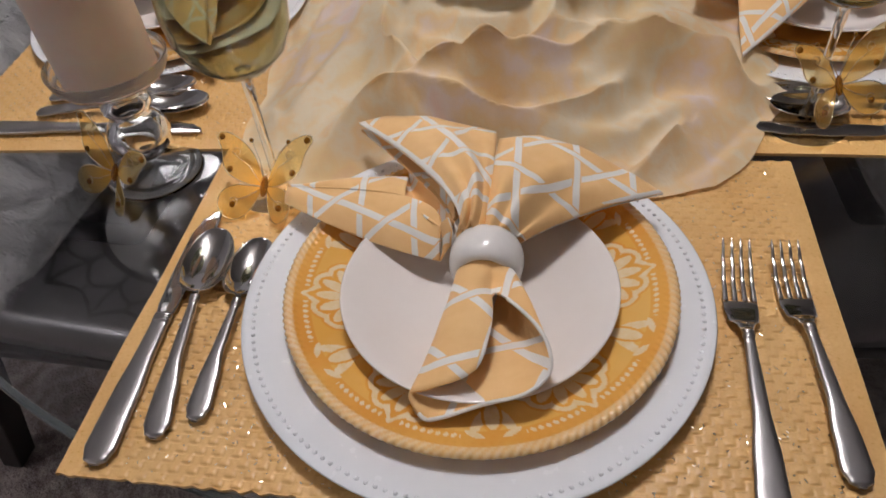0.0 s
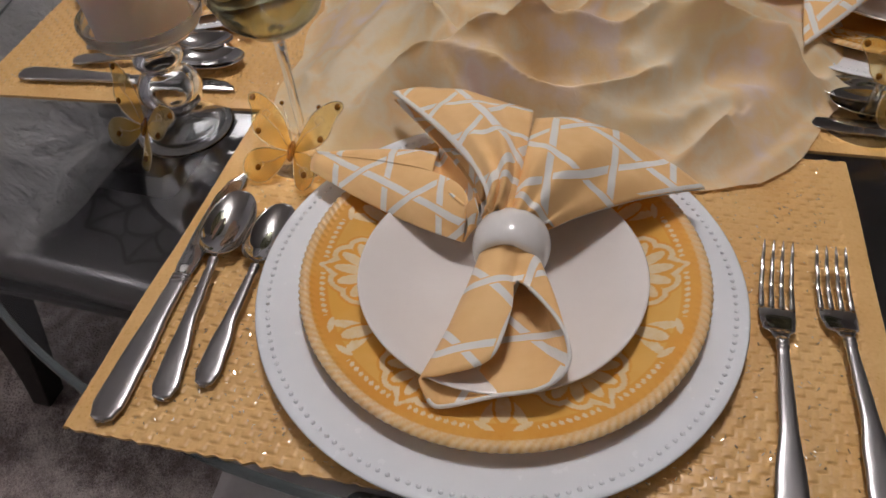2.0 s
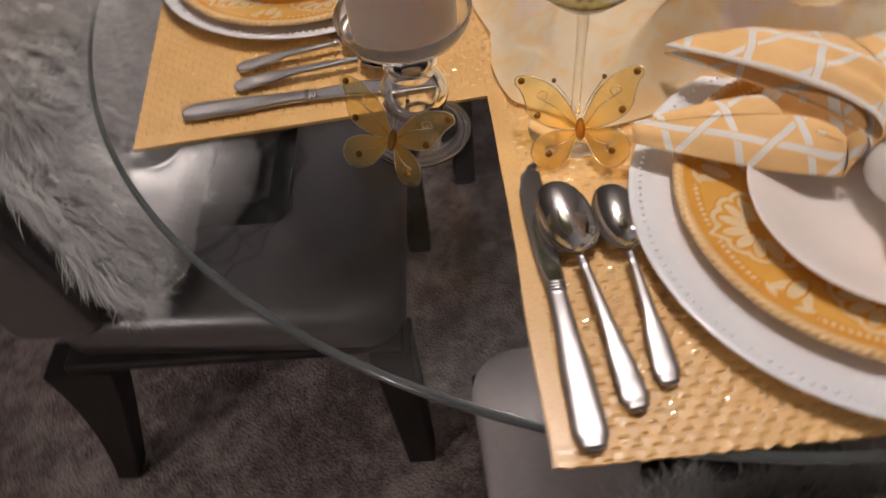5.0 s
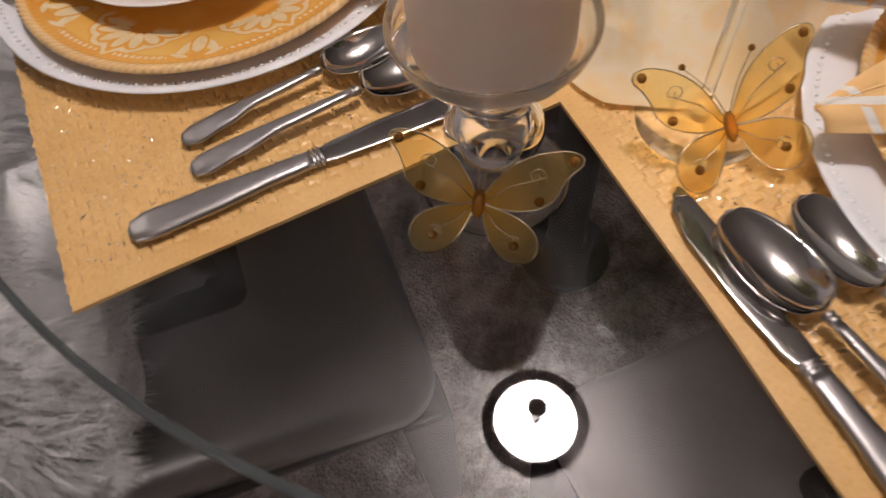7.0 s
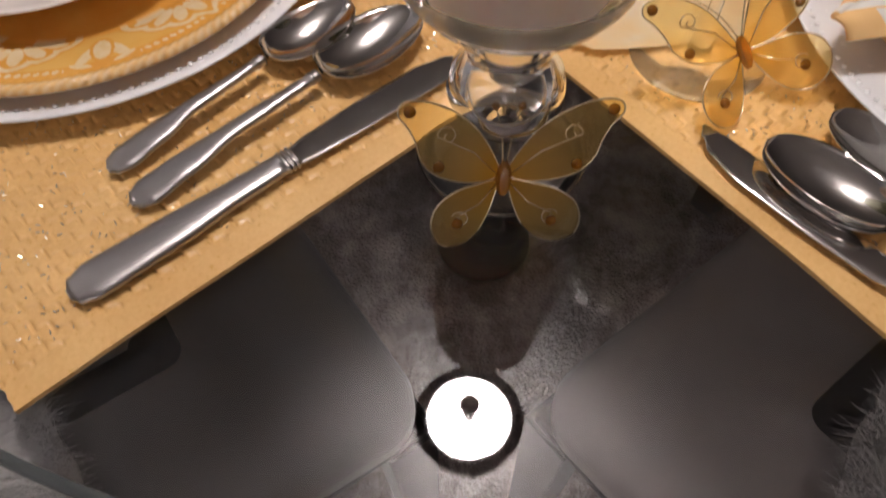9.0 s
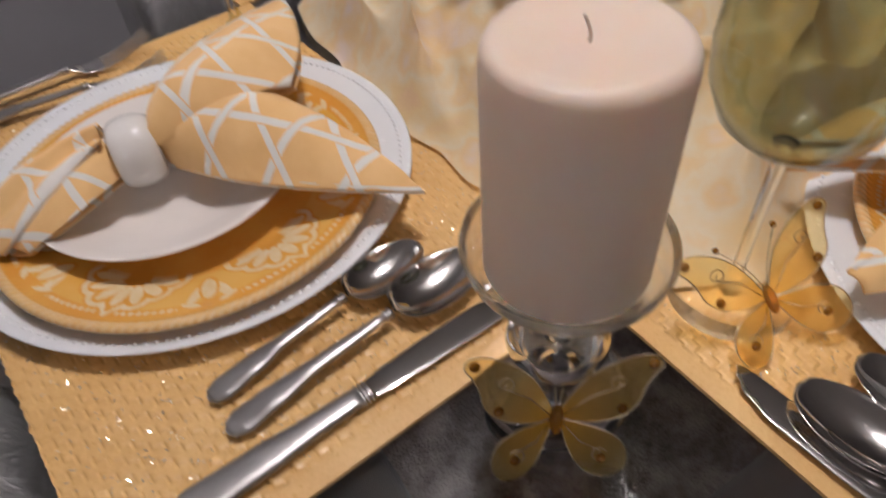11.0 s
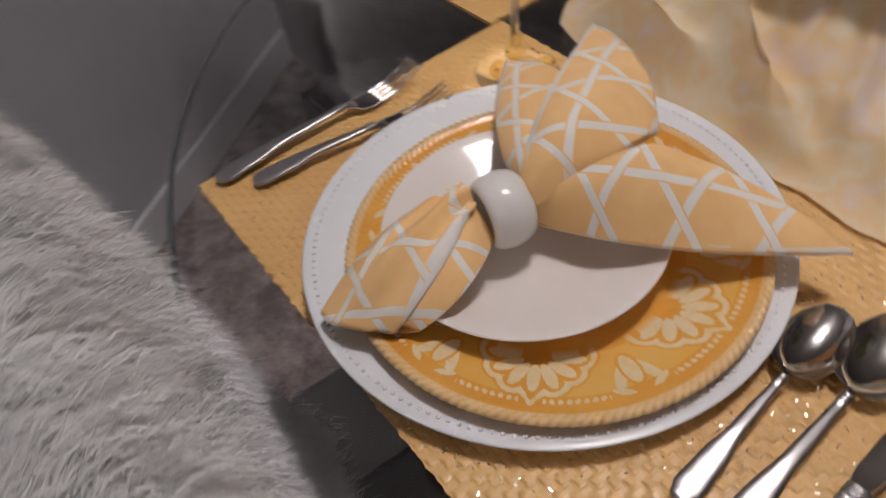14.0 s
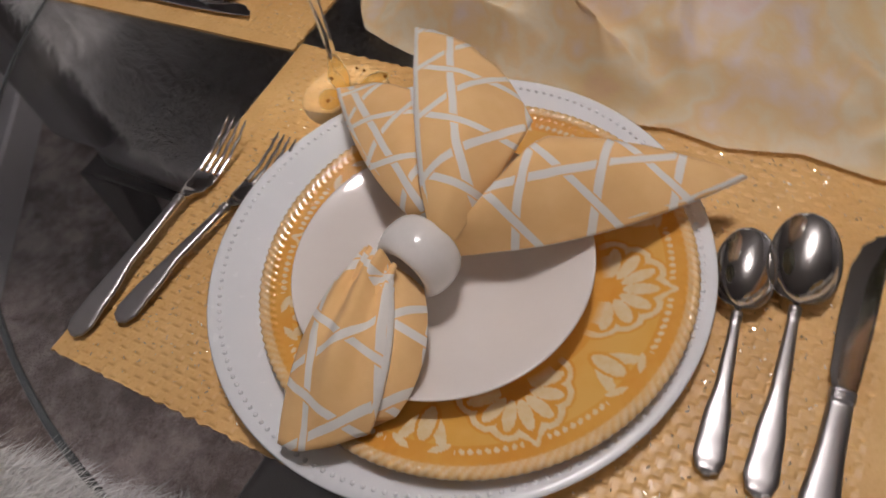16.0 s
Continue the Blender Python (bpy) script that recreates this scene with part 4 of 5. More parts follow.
def collar(y, hw, z, parent):
    v, f = loft([(y - 0.0045, 0, hw * 0.9, z, 0.0022), (y - 0.004, 0, hw * 1.18, z, 0.0030), (y - 0.002, 0, hw * 1.2, z, 0.0030), (y - 0.0013, 0, hw, z, 0.0024), (y - 0.0006, 0, hw * 1.2, z, 0.0030), (y + 0.0014, 0, hw * 1.18, z, 0.0030), (y + 0.002, 0, hw * 0.95, z, 0.0022)], 12)
    mesh("collar", v, f, M["steel"], parent)


def knife(m):
    k = thing("table_knife", m, "stainless steel table knife with ridged collar lying on the mat", "knife", "table knives")
    v, f = loft(smooth_stations([(0.0, 0, 0.003, 0.0032, 0.0014), (0.003, 0, 0.0080, 0.0032, 0.0024), (0.012, 0, 0.0107, 0.0034, 0.0028), (0.045, 0, 0.0098, 0.0034, 0.0032), (0.090, 0, 0.0070, 0.0036, 0.0032), (0.112, 0, 0.0064, 0.0036, 0.0030)]), 24, 2.8)
    mesh("handle", v, f, M["steel"], k)
    for dy in (0.1125, 0.1150, 0.1175):
        v, f = loft([(dy - 0.0010, 0, 0.0062, 0.0036, 0.0028), (dy - 0.0005, 0, 0.0071, 0.0036, 0.0034), (dy + 0.0005, 0, 0.0071, 0.0036, 0.0034), (dy + 0.0010, 0, 0.0062, 0.0036, 0.0028)], 12)
        mesh("ridge", v, f, M["steel"], k)
    v, f = loft(smooth_stations([(0.118, 0, 0.0066, 0.0034, 0.0012), (0.130, -0.0006, 0.0082, 0.0030, 0.0010), (0.165, -0.0008, 0.0096, 0.0028, 0.0008), (0.200, -0.0006, 0.0098, 0.0026, 0.0007), (0.218, 0.0010, 0.0078, 0.0025, 0.0006), (0.228, 0.0036, 0.0042, 0.0024, 0.0005), (0.232, 0.0056, 0.0012, 0.0024, 0.0004)]), 20, 3.2)
    mesh("blade", v, f, M["polished"], k, label="mirror-polished blade")
    return k


def spoon(m, length, bowl, wide, name, label, group):
    sp = thing(name, m, label, "spoon", group)
    neck = length - bowl
    v, f = loft(smooth_stations(handle_keys(neck - 0.004, wide)), 24, 2.8)
    mesh("handle", v, f, M["steel"], sp)
    collar(neck - 0.004, wide * 0.34, 0.0090, sp)
    nu, nv = 30, 22
    verts = []
    bw = bowl * 0.305
    for layer in (0, 1):
        for i in range(nu):
            t = i / (nu - 1)
            y = neck + t * bowl
            hw = bw * math.sqrt(max(0.0, 1 - (2 * (t ** 0.86) - 1) ** 2)) ** 0.92
            hw = max(hw, wide * 0.30 * (1 - t) ** 2 if t < 0.35 else 0.0004)
            rim = 0.0118 - 0.0012 * math.sin(math.pi * t) - 0.0010 * t
            deep = 0.0100 * math.sin(math.pi * min(1.0, 0.08 + 0.92 * t ** 0.85)) ** 0.75
            for j in range(nv):
                w = 2 * j / (nv - 1) - 1
                z = rim - deep * (1 - w * w) ** 0.85 - (0.0010 if layer else 0.0)
                verts.append((hw * w, y, z))
    faces = grid_faces(nu, nv) + [tuple(nu * nv + k for k in reversed(q)) for q in grid_faces(nu, nv)]
    n2 = nu * nv
    for i in range(nu - 1):
        faces += [(i * nv, n2 + i * nv, n2 + (i + 1) * nv, (i + 1) * nv), (i * nv + nv - 1, (i + 1) * nv + nv - 1, n2 + (i + 1) * nv + nv - 1, n2 + i * nv + nv - 1)]
    for j in range(nv - 1):
        e = (nu - 1) * nv
        faces += [(e + j, e + j + 1, n2 + e + j + 1, n2 + e + j), (j, n2 + j, n2 + j + 1, j + 1)]
    mesh("bowl", verts, faces, M["polished"], sp, label="polished spoon bowl")
    return sp


def fork(m, length, head, wide, name, label, group):
    fk = thing(name, m, label, "fork", group)
    grow = head / 0.070
    neck = length - head
    v, f = loft(smooth_stations(handle_keys(neck, wide)), 24, 2.8)
    mesh("handle", v, f, M["steel"], fk)
    collar(neck, wide * 0.34, 0.0090, fk)
    hw = 0.0118
    v, f = loft(smooth_stations([(neck, 0, wide * 0.32, 0.0090, 0.0020), (neck + 0.006 * grow, 0, 0.0055, 0.0070, 0.0012), (neck + 0.013 * grow, 0, 0.0105, 0.0040, 0.0010), (neck + 0.022 * grow, 0, hw, 0.0028, 0.0009), (neck + 0.027 * grow, 0, hw, 0.0030, 0.0009)]), 14, 3.0)
    mesh("palm", v, f, M["polished"], fk)
    for k in range(4):
        cx = (k - 1.5) * 0.0064
        keys = [(neck + 0.0262 * grow, cx, 0.0021, 0.0030, 0.0009), (neck + 0.040 * grow, cx * 0.99, 0.0017, 0.0048, 0.0010), (neck + 0.056 * grow, cx * 0.97, 0.0014, 0.0100, 0.0010), (neck + 0.066 * grow, cx * 0.95, 0.0011, 0.0150, 0.0008), (neck + 0.070 * grow, cx * 0.95, 0.0004, 0.0172, 0.0003)]
        v, f = loft(smooth_stations(keys), 8)
        mesh("tine", v, f, M["polished"], fk)
    return fk


CUT_Z = MAT_TOP + 0.0004
k0 = knife(lay((-0.2182, 0.2440), (-0.1984, 0.4760), CUT_Z))
t0 = spoon(lay((-0.1852, 0.2613), (-0.1870, 0.4460), CUT_Z), 0.184, 0.068, 0.0088, "table_spoon", "stainless steel table spoon with polished bowl on the mat", "table spoons")
d0 = spoon(lay((-0.1618, 0.2729), (-0.1480, 0.4330), CUT_Z), 0.160, 0.060, 0.0082, "teaspoon", "small stainless steel teaspoon lying on the mat", "teaspoons")
f0 = fork(lay((0.1831, 0.2055), (0.2123, 0.4064), CUT_Z), 0.203, 0.080, 0.0098, "dinner_fork", "four-tined stainless steel dinner fork on the mat", "dinner forks")
g0 = fork(lay((0.2354, 0.2224), (0.2456, 0.4026), CUT_Z), 0.181, 0.072, 0.0092, "salad_fork", "short four-tined stainless steel salad fork", "salad forks")
for proto, end, tip in (
    (k0, (-0.4720, 0.6115), (-0.2425, 0.5960)), (t0, (-0.4265, 0.6357), (-0.2470, 0.6340)), (d0, (-0.4240, 0.6615), (-0.2680, 0.6660)),
    (f0, (-0.4770, 1.0685), (-0.2787, 1.0560)), (g0, (-0.4570, 1.0437), (-0.2790, 1.0035)),
):
    copy_thing(proto, lay(end, tip, CUT_Z))
for at, side in ((C_AT, -1), (D_AT, 1)):
    for proto, x, y in ((k0, 0.225, -0.135), (t0, 0.196, -0.110), (d0, 0.178, -0.080), (f0, -0.222, -0.110), (g0, -0.190, -0.105)):
        copy_thing(proto, in_place(at, side * x, y, CUT_Z, 2 * side))

# ---- stemware ----
def wine_glass(m):
    wg = thing("wine_glass", m, "wine glass with olive green bowl and clear stem, empty", "wine glass", "wine glasses")
    bowl = [(r, z + 0.014) for r, z in [(0.0, 0.102), (0.007, 0.1025), (0.022, 0.1075), (0.0355, 0.120), (0.0425, 0.138), (0.0445, 0.156), (0.0432, 0.177), (0.0400, 0.200), (0.0365, 0.220), (0.0371, 0.2205), (0.0375, 0.220)]]
    outer = [(r, z + 0.014) for r, z in [(0.0410, 0.200), (0.0443, 0.177), (0.0457, 0.156), (0.0438, 0.137), (0.0365, 0.1185), (0.0228, 0.1052), (0.009, 0.0995), (0.0, 0.0990)]]
    b = lathed("bowl", bowl + outer, M["green_glass"], wg, 72, "olive green glass bowl")
    b.visible_shadow = False
    s = lathed("stem", [(0.0, 0.1128), (0.007, 0.1128), (0.0046, 0.106), (0.0036, 0.082), (0.0034, 0.030), (0.0045, 0.012), (0.0070, 0.0052), (0.0, 0.0051)], M["glass"], wg, 40, "clear glass stem")
    s.visible_shadow = False
    s = lathed("foot", [(0.0, 0.0050), (0.0072, 0.0050), (0.013, 0.0031), (0.024, 0.0020), (0.0365, 0.0015), (0.0372, 0.0009), (0.0365, 0.0003), (0.0, 0.0)], M["edge_glass"], wg, 56, "flat clear glass foot")
    s.visible_shadow = False
    return wg


G_Z = MAT_TOP + 0.0003
GLASSES = ((-0.1500, 0.5080), (-0.213, 0.992), (0.318, 0.566), (-0.07, 1.10))
w0 = wine_glass(pose(*GLASSES[0], G_Z))
for x, y in GLASSES[1:3]:
    copy_thing(w0, pose(x, y, G_Z))

# ---- candle ----
CANDLE = Vector((-0.2720, 0.5400, GLASS_TOP + 0.0002))


def shell(profile, thick):
    """A closed hollow wall from an outer profile."""
    return profile + [(max(0.001, r - thick), z + (thick * 0.6 if k < len(profile) / 2 else -thick * 0.6)) for k, (r, z) in reversed(list(enumerate(profile)))] + [profile[0]]


def candle_holder(m):
    h = thing("candle_holder", m, "clear glass pedestal candle holder standing on the glass table", "candle holder")
    lathed("foot", [(0.0075, 0.0185), (0.0150, 0.0105), (0.0290, 0.0052), (0.0400, 0.0), (0.0425, 0.0), (0.0432, 0.0018), (0.0420, 0.0038), (0.0300, 0.0078), (0.0170, 0.0128), (0.0105, 0.0180), (0.0100, 0.0222), (0.0075, 0.0222), (0.0075, 0.0185)], M["glass"], h, 80, "domed glass foot with rolled edge").visible_shadow = False
    lathed("stem", shell([(0.0095, 0.0224), (0.0170, 0.0245), (0.0248, 0.0330), (0.0275, 0.0430), (0.0255, 0.0530), (0.0185, 0.0615), (0.0140, 0.0655), (0.0185, 0.0690), (0.0212, 0.0735), (0.0200, 0.0780), (0.0150, 0.0820), (0.0150, 0.0860), (0.0180, 0.0878)], 0.0022), M["glass"], h, 80, "blown glass stem with a large ball and a collar").visible_shadow = False
    lathed("dish", [(0.0, 0.0880), (0.0180, 0.0881), (0.0300, 0.0955), (0.0425, 0.1012), (0.0475, 0.1090), (0.0492, 0.1160), (0.0488, 0.1178), (0.0474, 0.1172), (0.0458, 0.1100), (0.0410, 0.1052), (0.0230, 0.1037), (0.0, 0.1035)], M["edge_glass"], h, 80, "shallow glass dish with rolled lip").visible_shadow = False
    return h


def pillar_candle(m):
    c = thing("pillar_candle", m, "unlit cream pillar candle with rounded shoulder in the holder", "candle")
    v, f = lathe([(0.0, 0.0), (0.0375, 0.0), (0.0383, 0.002), (0.0386, 0.090), (0.0386, 0.104), (0.0381, 0.1090), (0.0364, 0.1122), (0.0335, 0.1134), (0.029, 0.1128), (0.024, 0.1116), (0.010, 0.1110), (0.0, 0.1109)], 72)
    ob = mesh("wax_body", [(x * (1 + 0.006 * noise.noise(Vector((x * 40, y * 40, z * 25)))), y * (1 + 0.006 * noise.noise(Vector((x * 40, y * 40, z * 25)))), z) for x, y, z in v], f, M["wax"], c, label="smooth cream wax")
    tube("wick", curve_pts([(0.0, 0.0, 0.1100), (0.0004, 0.0, 0.1135), (-0.001, 0.0005, 0.1180), (-0.0022, 0.0012, 0.1210)], 4), 0.0007, M["wick"], c, 6)
    return c


candle_holder(pose(*CANDLE))
pillar_candle(pose(CANDLE.x, CANDLE.y, CANDLE.z + 0.1040))

# ---- butterflies ----
def butterfly(m, spread=1.0, lift_up=0.0, feeler=(0.006, 0.034)):
    """Organza butterfly in its own plane: x across the wings, y up the body, z to the viewer."""
    b = thing("butterfly_ornament", m, "yellow organza butterfly with wire edges and amber stones", "ornament", "butterfly ornaments")
    upper = [(0.002, 0.003), (0.008, 0.014), (0.017, 0.025), (0.029, 0.033), (0.042, 0.037), (0.051, 0.036), (0.053, 0.031), (0.048, 0.025), (0.044, 0.018), (0.041, 0.010), (0.033, 0.003), (0.018, -0.001), (0.006, -0.0005)]
    lower = [(0.003, -0.001), (0.012, -0.0010), (0.023, -0.0025), (0.0325, -0.0085), (0.0355, -0.018), (0.0320, -0.027), (0.0235, -0.0315), (0.0145, -0.029), (0.0080, -0.020), (0.0035, -0.008)]
    for sx in (-1, 1):
        for name, outline, lift in (("upper_wing", upper, 0.10), ("lower_wing", lower, 0.22)):
            cup = lambda x, y: 0.0035 * math.sin(60 * x) + lift * abs(x) + 0.10 * x * x / 0.05
            up = lift_up if name == "upper_wing" else 0.4 * lift_up
            turned = [(x * math.cos(up) - y * math.sin(up), x * math.sin(up) + y * math.cos(up), 0) for x, y in outline]
            line = [(sx * max(p.x, 0.0) * spread, p.y, cup(max(p.x, 0.0), p.y)) for p in curve_pts(turned, 5, True)]
            cx, cy = sum(p[0] for p in line) / len(line), sum(p[1] for p in line) / len(line)
            verts, uv = [], []
            rings = 6
            for k in range(rings + 1):
                s = k / rings
                for x, y, z in line:
                    px, py = cx + (x - cx) * s, cy + (y - cy) * s
                    verts.append((px, py, cup(abs(px) / spread, py)))
                    uv.append((px * 40, min(1.0, math.hypot(px, py) / 0.045)))
            wing = mesh(name, verts, grid_faces(rings + 1, len(line), False, True), M["wing"], b, uv=uv, label="sheer yellow organza wing")
            tube("edge_wire", line, 0.00045, M["wire"], wing, 5, True)
            tipx, tipy = (0.030, 0.022) if name == "upper_wing" else (0.021, -0.017)
            tipx, tipy = tipx * math.cos(up) - tipy * math.sin(up), tipx * math.sin(up) + tipy * math.cos(up)
            spiral = [(sx * spread * (tipx + 0.0050 * (1 - t) * math.cos(9 * t)), tipy + 0.0050 * (1 - t) * math.sin(9 * t), cup(tipx, tipy) + 0.0012) for t in np.linspace(0, 0.85, 22)]
            tube("scroll_wire", [(sx * 0.003, 0.002 if tipy > 0 else -0.002, 0.002), (sx * spread * tipx * 0.55, tipy * 0.62, cup(tipx * 0.55, 0) + 0.0014)] + spiral, 0.00035, M["wire"], wing, 5)
            for gx, gy in (((0.048, 0.0325), (0.033, 0.0075)) if name == "upper_wing" else ((0.0225, -0.019),)):
                gx, gy = gx * math.cos(up) - gy * math.sin(up), gx * math.sin(up) + gy * math.cos(up)
                g = lathed("stone", [(0.0, 0.0024), (0.0015, 0.0022), (0.0027, 0.0010), (0.0029, 0.0), (0.0, 0.0)], M["stone"], wing, 8, "round amber stone")
                g.matrix_basis = pose(sx * gx * spread, gy, cup(gx, gy) + 0.0004)
        tube("antenna", curve_pts([(sx * 0.001, 0.008, 0.002), (sx * 0.4 * feeler[0], 0.6 * feeler[1], 0.003), (sx * feeler[0], feeler[1], 0.002)], 4), 0.0004, M["wire"], b, 5)
        g = lathed("antenna_stone", [(0.0, 0.0018), (0.0010, 0.0017), (0.0019, 0.0008), (0.0019, -0.0006), (0.0, -0.0008)], M["stone"], b, 8)
        g.matrix_basis = pose(sx * feeler[0], feeler[1] + 0.0005, 0.002)
    g = lathed("body_stone", [(0.0, 0.0034), (0.0018, 0.0030), (0.0038, 0.0009), (0.0038, 0.0), (0.0, -0.0004)], M["gem"], b, 10, "faceted amber body stone")
    g.matrix_basis = pose(0, 0, 0.0015) @ Matrix.Diagonal((1.0, 2.4, 1.0, 1.0))
    return b


def perched(at, across, up):
    """The pose of an ornament from its body's place, the way across its wings and the way up its body."""
    x = Vector(across).normalized()
    y = (Vector(up) - x * x.dot(Vector(up))).normalized()
    return Matrix.Translation(at) @ Matrix((x, y, x.cross(y))).transposed().to_4x4()


b0 = butterfly(perched((-0.2955, 0.5180, 0.7680), (0.785, -0.610, -0.109), (0.367, 0.316, 0.875)), 0.97, 0.06)
b1 = butterfly(perched((-0.1530, 0.4846, 0.7725), (0.933, -0.329, 0.149), (0.154, 0.736, 0.659)), 1.0, 0.14, (0.019, 0.038))
copy_thing(b0, perched((-0.2250, 0.9770, 0.7690), (-0.17, -0.985, 0.0), (0.80, -0.14, 0.48)) @ Matrix.Scale(0.62, 4))
copy_thing(b1, perched((0.3340, 0.5630, 0.7930), (0.94, 0.34, 0.0), (-0.17, 0.47, 0.866)))

# ---- scarf ----
SC = Vector((0.09, 0.80, 0))


def scarf_reach(a):
    """How far the scarf spreads from its middle towards the angle a (degrees)."""
    keys = [(-180, 0.279), (-167, 0.284), (-160, 0.306), (-151, 0.323), (-145, 0.352), (-138, 0.374), (-126, 0.375), (-118, 0.335), (-100, 0.305), (-85, 0.335), (-75, 0.341), (-68, 0.345), (-57, 0.322), (-48, 0.310), (-38, 0.305), (-25, 0.286), (-10, 0.263), (20, 0.25), (60, 0.25), (100, 0.26), (137, 0.312), (150, 0.292), (159, 0.278), (170, 0.274), (180, 0.279)]
    return float(np.interp(a, [k for k, _ in keys], [r for _, r in keys]))


KNOT = Vector((0.262, 0.475, 0))      # where the cloth is gathered at its hem


def soft_folds(phase, sharp=0.04):
    """Rounded crests with narrow valleys between them, one for each whole number of phase; 0 to 1."""
    w = np.sqrt(np.sin(math.pi * phase) ** 2 + sharp)
    return (w - math.sqrt(sharp)) / (math.sqrt(1 + sharp) - math.sqrt(sharp))


RISE_AT = ((0.0, 0.082), (0.12, 0.080), (0.145, 0.068), (0.19, 0.036), (0.25, 0.017), (0.33, 0.009), (0.5, 0.006))


def crease(X, Y, line, high, wide, lean=0.55):
    """A single fold along a line of places: rounded, steeper on its far side by lean, running out at both ends."""
    pts = [(p.x, p.y) for p in curve_pts([(x, y, 0) for x, y in line], 5)]
    best, side, along = np.full(X.shape, 9.0), np.zeros(X.shape), np.zeros(X.shape)
    total = sum(math.dist(p, q) for p, q in zip(pts, pts[1:]))
    run = 0.0
    for p, q in zip(pts, pts[1:]):
        ln = max(1e-6, math.dist(p, q))
        ux, uy = (q[0] - p[0]) / ln, (q[1] - p[1]) / ln
        t = np.clip((X - p[0]) * ux + (Y - p[1]) * uy, 0, ln)
        dx, dy = X - p[0] - t * ux, Y - p[1] - t * uy
        d = np.hypot(dx, dy)
        near = d < best
        best = np.where(near, d, best)
        side = np.where(near, ux * dy - uy * dx, side)
        along = np.where(near, (run + t) / total, along)
        run += ln
    w = np.where(side > 0, wide * lean, wide * (2 - lean))
    ends = np.clip(np.minimum(along, 1 - along) / 0.22, 0, 1)
    dip = np.where(side > 0, np.exp(-((best - 1.9 * wide * lean) / (wide * 0.5)) ** 2), 0)
    return (high * np.exp(-(best / w) ** 2) - 0.25 * high * dip) * (0.25 + 0.75 * ends * ends * (3 - 2 * ends))


def scarf():
    """Sheer cloth heaped over the raised middle of the table, in leaning folds down to a loose hem."""
    sc = thing("scarf", pose(0, 0, MAT_TOP + 0.0012), "crumpled sheer scarf dyed pale yellow and peach as table runner", "scarf")
    n = 231
    X, Y, S = np.zeros((n, n)), np.zeros((n, n)), np.zeros((n, n))
    w1, w2, w3 = np.zeros((n, n)), np.zeros((n, n)), np.zeros((n, n))
    for i in range(n):
        for j in range(n):
            a, b = 2 * i / (n - 1) - 1, 2 * j / (n - 1) - 1
            x, y = a * math.sqrt(1 - b * b / 2), b * math.sqrt(1 - a * a / 2)
            s, ang = min(1.0, math.hypot(x, y)), math.degrees(math.atan2(y, x))
            q = scarf_reach(ang) * (1 + 0.025 * noise.noise(Vector((x * 4, y * 4, 5)))) * s
            X[i, j], Y[i, j], S[i, j] = SC.x + q * math.cos(radians(ang)), SC.y + q * math.sin(radians(ang)), s
            p = Vector((X[i, j] * 7.0, Y[i, j] * 7.0, 1.3))
            w1[i, j], w2[i, j], w3[i, j] = noise.noise(p), noise.noise(p * 2.3 + Vector((4, 2, 0))), noise.noise(p * 5.0)
    rho = np.hypot(X - CP.x, (Y - CP.y) * 0.96)
    heap = np.interp(rho, [r for r, _ in RISE_AT], [h for _, h in RISE_AT])
    for k in range(10):
        heap[1:-1, 1:-1] = 0.25 * (heap[:-2, 1:-1] + heap[2:, 1:-1] + heap[1:-1, :-2] + heap[1:-1, 2:])
    ang = np.arctan2(Y - CP.y, X - CP.x)
    kx, ky = X - KNOT.x, Y - KNOT.y
    kr, ka = np.hypot(kx, ky), np.arctan2(ky, kx)
    smooth = lambda t: np.clip(t, 0, 1) ** 2 * (3 - 2 * np.clip(t, 0, 1))
    # folds that run together at the knot, and folds that fall from the raised middle
    gather = soft_folds(19.0 * rho + 1.5 * ka + 1.1 * w1 + 0.28 * w2 + 0.35, 0.02) * (0.80 + 0.9 * w1) * smooth((kr - 0.03) / 0.14)
    gather += 0.30 * soft_folds(3.4 * ka - 1.1 * w1 + 0.4 * w2 - 7.0 * kr, 0.10) * smooth((kr - 0.05) / 0.15)
    fall = soft_folds(1.55 * ang + 0.55 * w1 + 0.14 * w2 + 1.6 * rho, 0.06) * (0.75 + 0.6 * w1)
    fall += 0.22 * soft_folds(4.3 * ang + 0.6 * w2 + 0.5 * w1, 0.10)
    flank = smooth((rho - 0.095) / 0.05)
    share = smooth((X + 0.09 + 0.04 * w1) / 0.12) * smooth((0.76 - Y) / 0.10)
    hem = smooth((1 - S) / 0.20 + 0.04)
    Z = heap + flank * (share * 0.017 * gather + (1 - share) * 0.022 * fall) + 0.004 * w1 + 0.003 * w2 + 0.0012 * w3
    # the folds that stand out: pleats and a swirl on the near flank, rolls at the hem, drapes on the far flank
    Z = Z + crease(X, Y, ((-0.101, 0.548), (-0.020, 0.569), (0.055, 0.584), (0.132, 0.601), (0.191, 0.616)), 0.029, 0.015)
    Z = Z + crease(X, Y, ((-0.055, 0.690), (-0.058, 0.643), (-0.031, 0.598), (0.010, 0.585), (0.056, 0.597), (0.091, 0.627), (0.112, 0.665)), 0.031, 0.014)
    Z = Z + crease(X, Y, ((0.109, 0.628), (0.168, 0.612), (0.230, 0.617), (0.275, 0.593), (0.314, 0.617)), 0.033, 0.015)
    Z = Z + crease(X, Y, ((0.123, 0.481), (0.150, 0.487), (0.183, 0.518), (0.205, 0.537)), 0.026, 0.011)
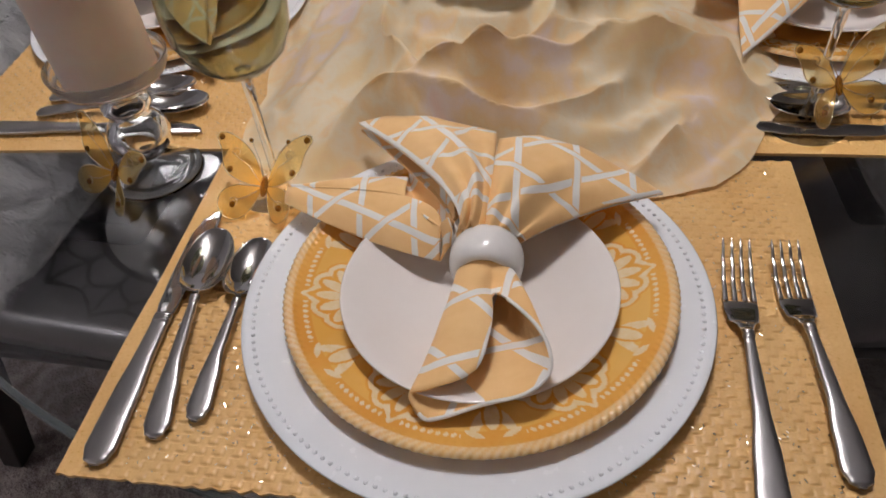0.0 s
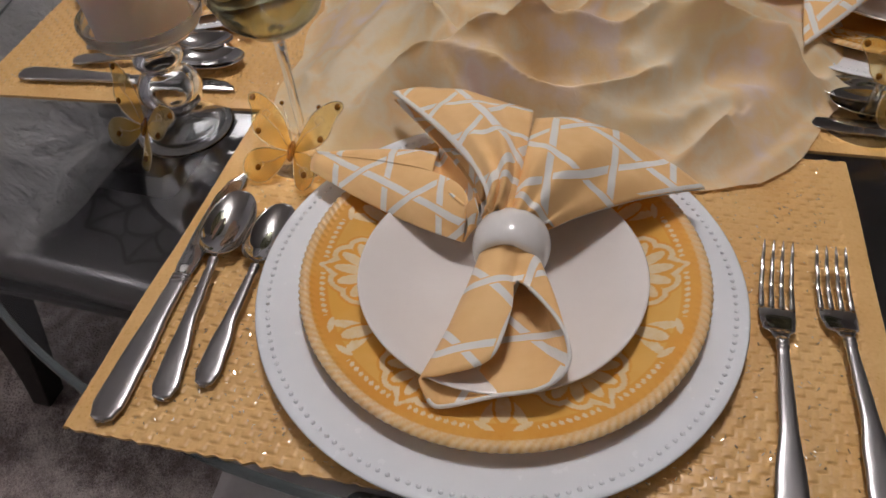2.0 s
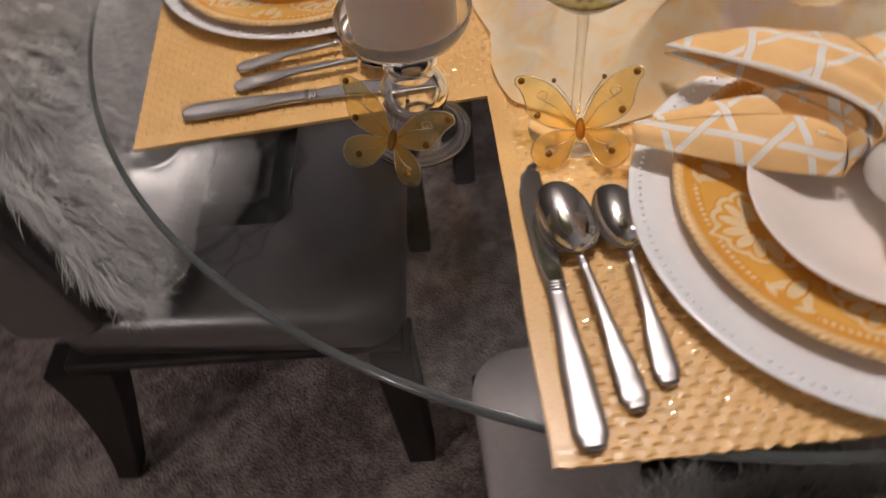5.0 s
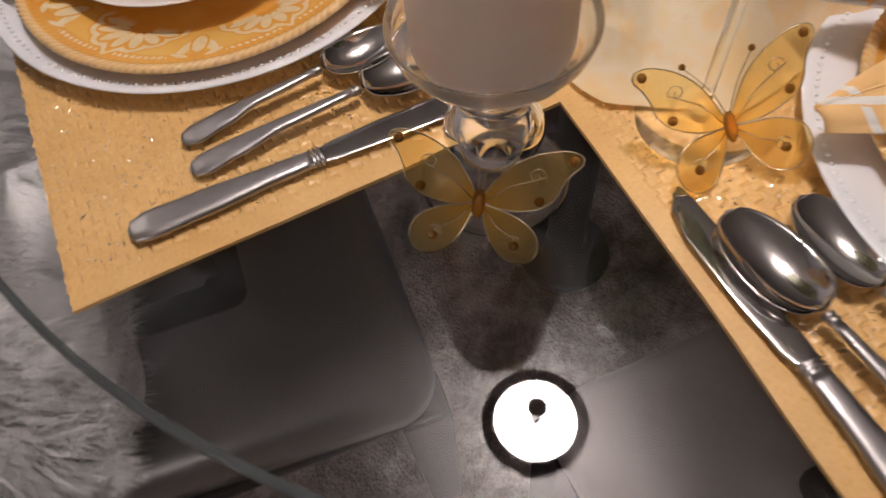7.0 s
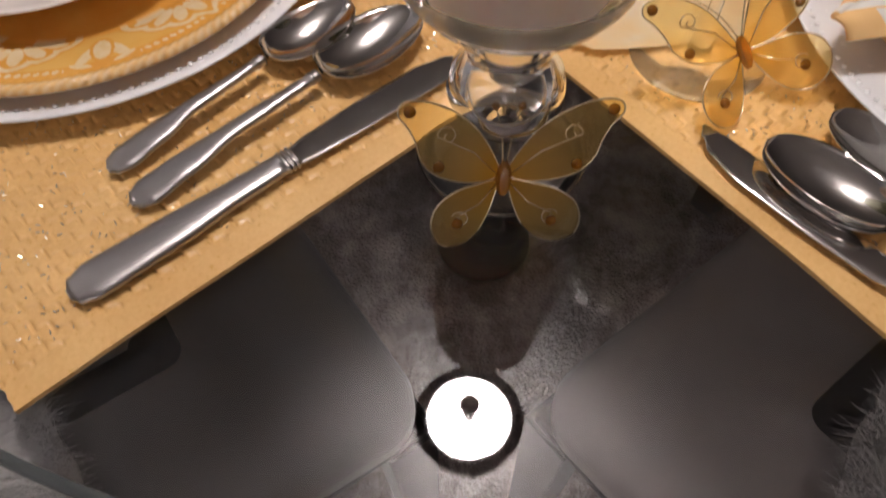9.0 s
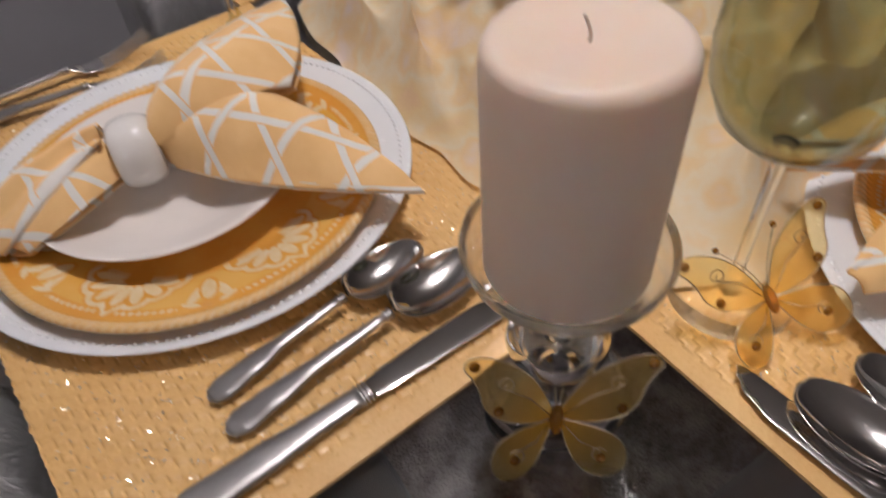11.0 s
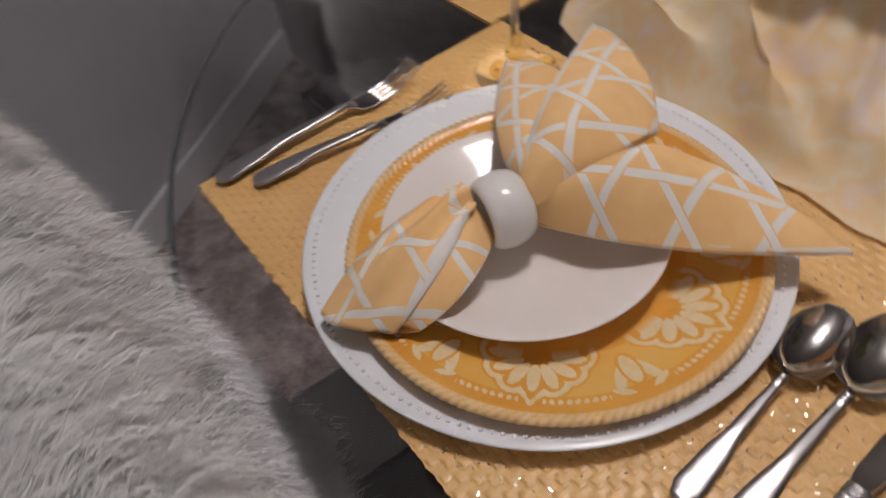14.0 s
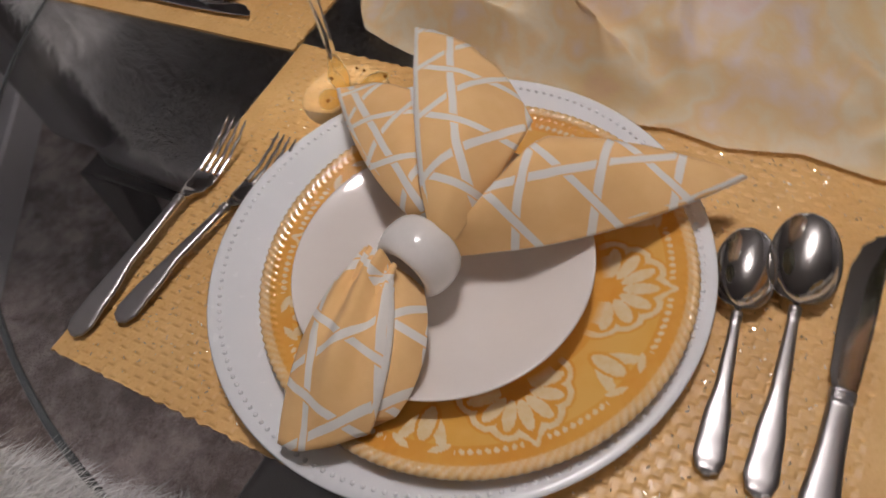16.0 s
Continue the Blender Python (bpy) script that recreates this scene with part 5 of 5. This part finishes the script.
    Z = Z + crease(X, Y, ((0.182, 0.462), (0.229, 0.499), (0.282, 0.554), (0.312, 0.586)), 0.023, 0.012)
    Z = Z + crease(X, Y, ((-0.077, 0.569), (0.005, 0.548), (0.092, 0.545), (0.168, 0.577)), 0.021, 0.013)
    Z = Z + crease(X, Y, ((-0.178, 0.611), (-0.167, 0.589), (-0.160, 0.568)), 0.012, 0.011)
    Z = Z + crease(X, Y, ((-0.068, 0.884), (-0.120, 0.840), (-0.147, 0.797), (-0.178, 0.729)), 0.026, 0.014)
    Z = Z + crease(X, Y, ((-0.094, 0.975), (-0.127, 0.927), (-0.146, 0.854)), 0.021, 0.013)
    Z = Z + crease(X, Y, ((-0.139, 0.811), (-0.165, 0.786), (-0.171, 0.741)), 0.014, 0.010)
    Z = 0.0004 + hem * np.maximum(Z, 0.003) + (1 - hem) * (0.0014 + 0.0016 * w2 + 0.0012 * w3)
    Z = np.maximum(Z, 0.0006)
    soft = Z.copy()
    for k in range(4):
        soft[1:-1, 1:-1] = 0.25 * (soft[:-2, 1:-1] + soft[2:, 1:-1] + soft[1:-1, :-2] + soft[1:-1, 2:])
    (xi, xj), (yi, yj), (zi, zj) = np.gradient(X), np.gradient(Y), np.gradient(soft)
    det = xi * yj - xj * yi
    det = np.where(np.abs(det) < 2e-7, 2e-7, det)
    swell = -0.003 * hem * np.clip((rho - 0.10) / 0.04, 0, 1)
    X = X - swell * np.clip((zi * yj - zj * yi) / det, -1.6, 1.6)
    Y = Y - swell * np.clip((xi * zj - xj * zi) / det, -1.6, 1.6)
    q = np.stack([X, Y, Z], -1)
    for k in range(3):
        q[1:-1, 1:-1] = 0.8 * q[1:-1, 1:-1] + 0.05 * (q[:-2, 1:-1] + q[2:, 1:-1] + q[1:-1, :-2] + q[1:-1, 2:])
    mesh("cloth", q.reshape(-1, 3), grid_faces(n, n), M["scarf"], sc)
    return sc


CP = Vector((0.060, 0.800, 0))
scarf()

# ---- centrepiece ----
def flower(m, rng):
    fl = thing("silk_flower", m, "white silk flower lying on the scarf", "flower", "silk flowers round the bowl")
    for ring, (count, ln, tilt) in enumerate(((6, 0.037, 12), (5, 0.031, 38), (5, 0.023, 58), (3, 0.014, 75))):
        for k in range(count):
            n1, n2 = 9, 9
            verts = []
            for i in range(n1):
                t = i / (n1 - 1)
                hw = ln * 0.52 * math.sin(math.pi * (0.12 + 0.80 * t)) ** 0.8
                for j in range(n2):
                    w = 2 * j / (n2 - 1) - 1
                    verts.append((hw * w, ln * t, 0.006 * t * t + 0.35 * hw * w * w + 0.0018 * math.sin(7 * w + ring + k) * t))
            p = mesh("petal", verts, grid_faces(n1, n2), M["petal"], fl)
            p.matrix_basis = pose(0, 0, 0.004 + 0.004 * ring, 0, 0, 360 / count * k + 31 * ring) @ pose(0, 0.003, 0, tilt + 5 * math.sin(3 * k), 0, 0)
    lathed("heart", [(0.0, 0.010), (0.003, 0.0095), (0.005, 0.006), (0.004, 0.0), (0.0, -0.002)], M["green"], fl, 10, "pale green flower heart")
    return fl


rng = random.Random(5)
fl0 = None
for count, ring_r, lift in ((14, 0.114, 0.096), (11, 0.088, 0.120)):
    for k in range(count):
        a = 2 * math.pi * k / count + 0.2
        r = ring_r + rng.uniform(-0.010, 0.010)
        x, y = CP.x + r * math.cos(a), CP.y + r * math.sin(a)
        m = pose(x, y, MAT_TOP + lift + rng.uniform(-0.004, 0.006), 0, 0, math.degrees(a) - 90) @ pose(0, 0, 0, -26 + rng.uniform(-14, 14), rng.uniform(-14, 14), rng.uniform(0, 70))
        if fl0 is None:
            fl0 = flower(m, rng)
        else:
            copy_thing(fl0, m)
bowl = thing("centre_bowl", pose(CP.x, CP.y, MAT_TOP + 0.084), "golden yellow glazed bowl amid white flowers", "bowl")
lathed("bowl_body", [(0.0, 0.0), (0.040, 0.0), (0.044, 0.004), (0.058, 0.030), (0.070, 0.075), (0.076, 0.120), (0.074, 0.121), (0.066, 0.076), (0.052, 0.034), (0.0, 0.012)], M["gold"], bowl, 72)
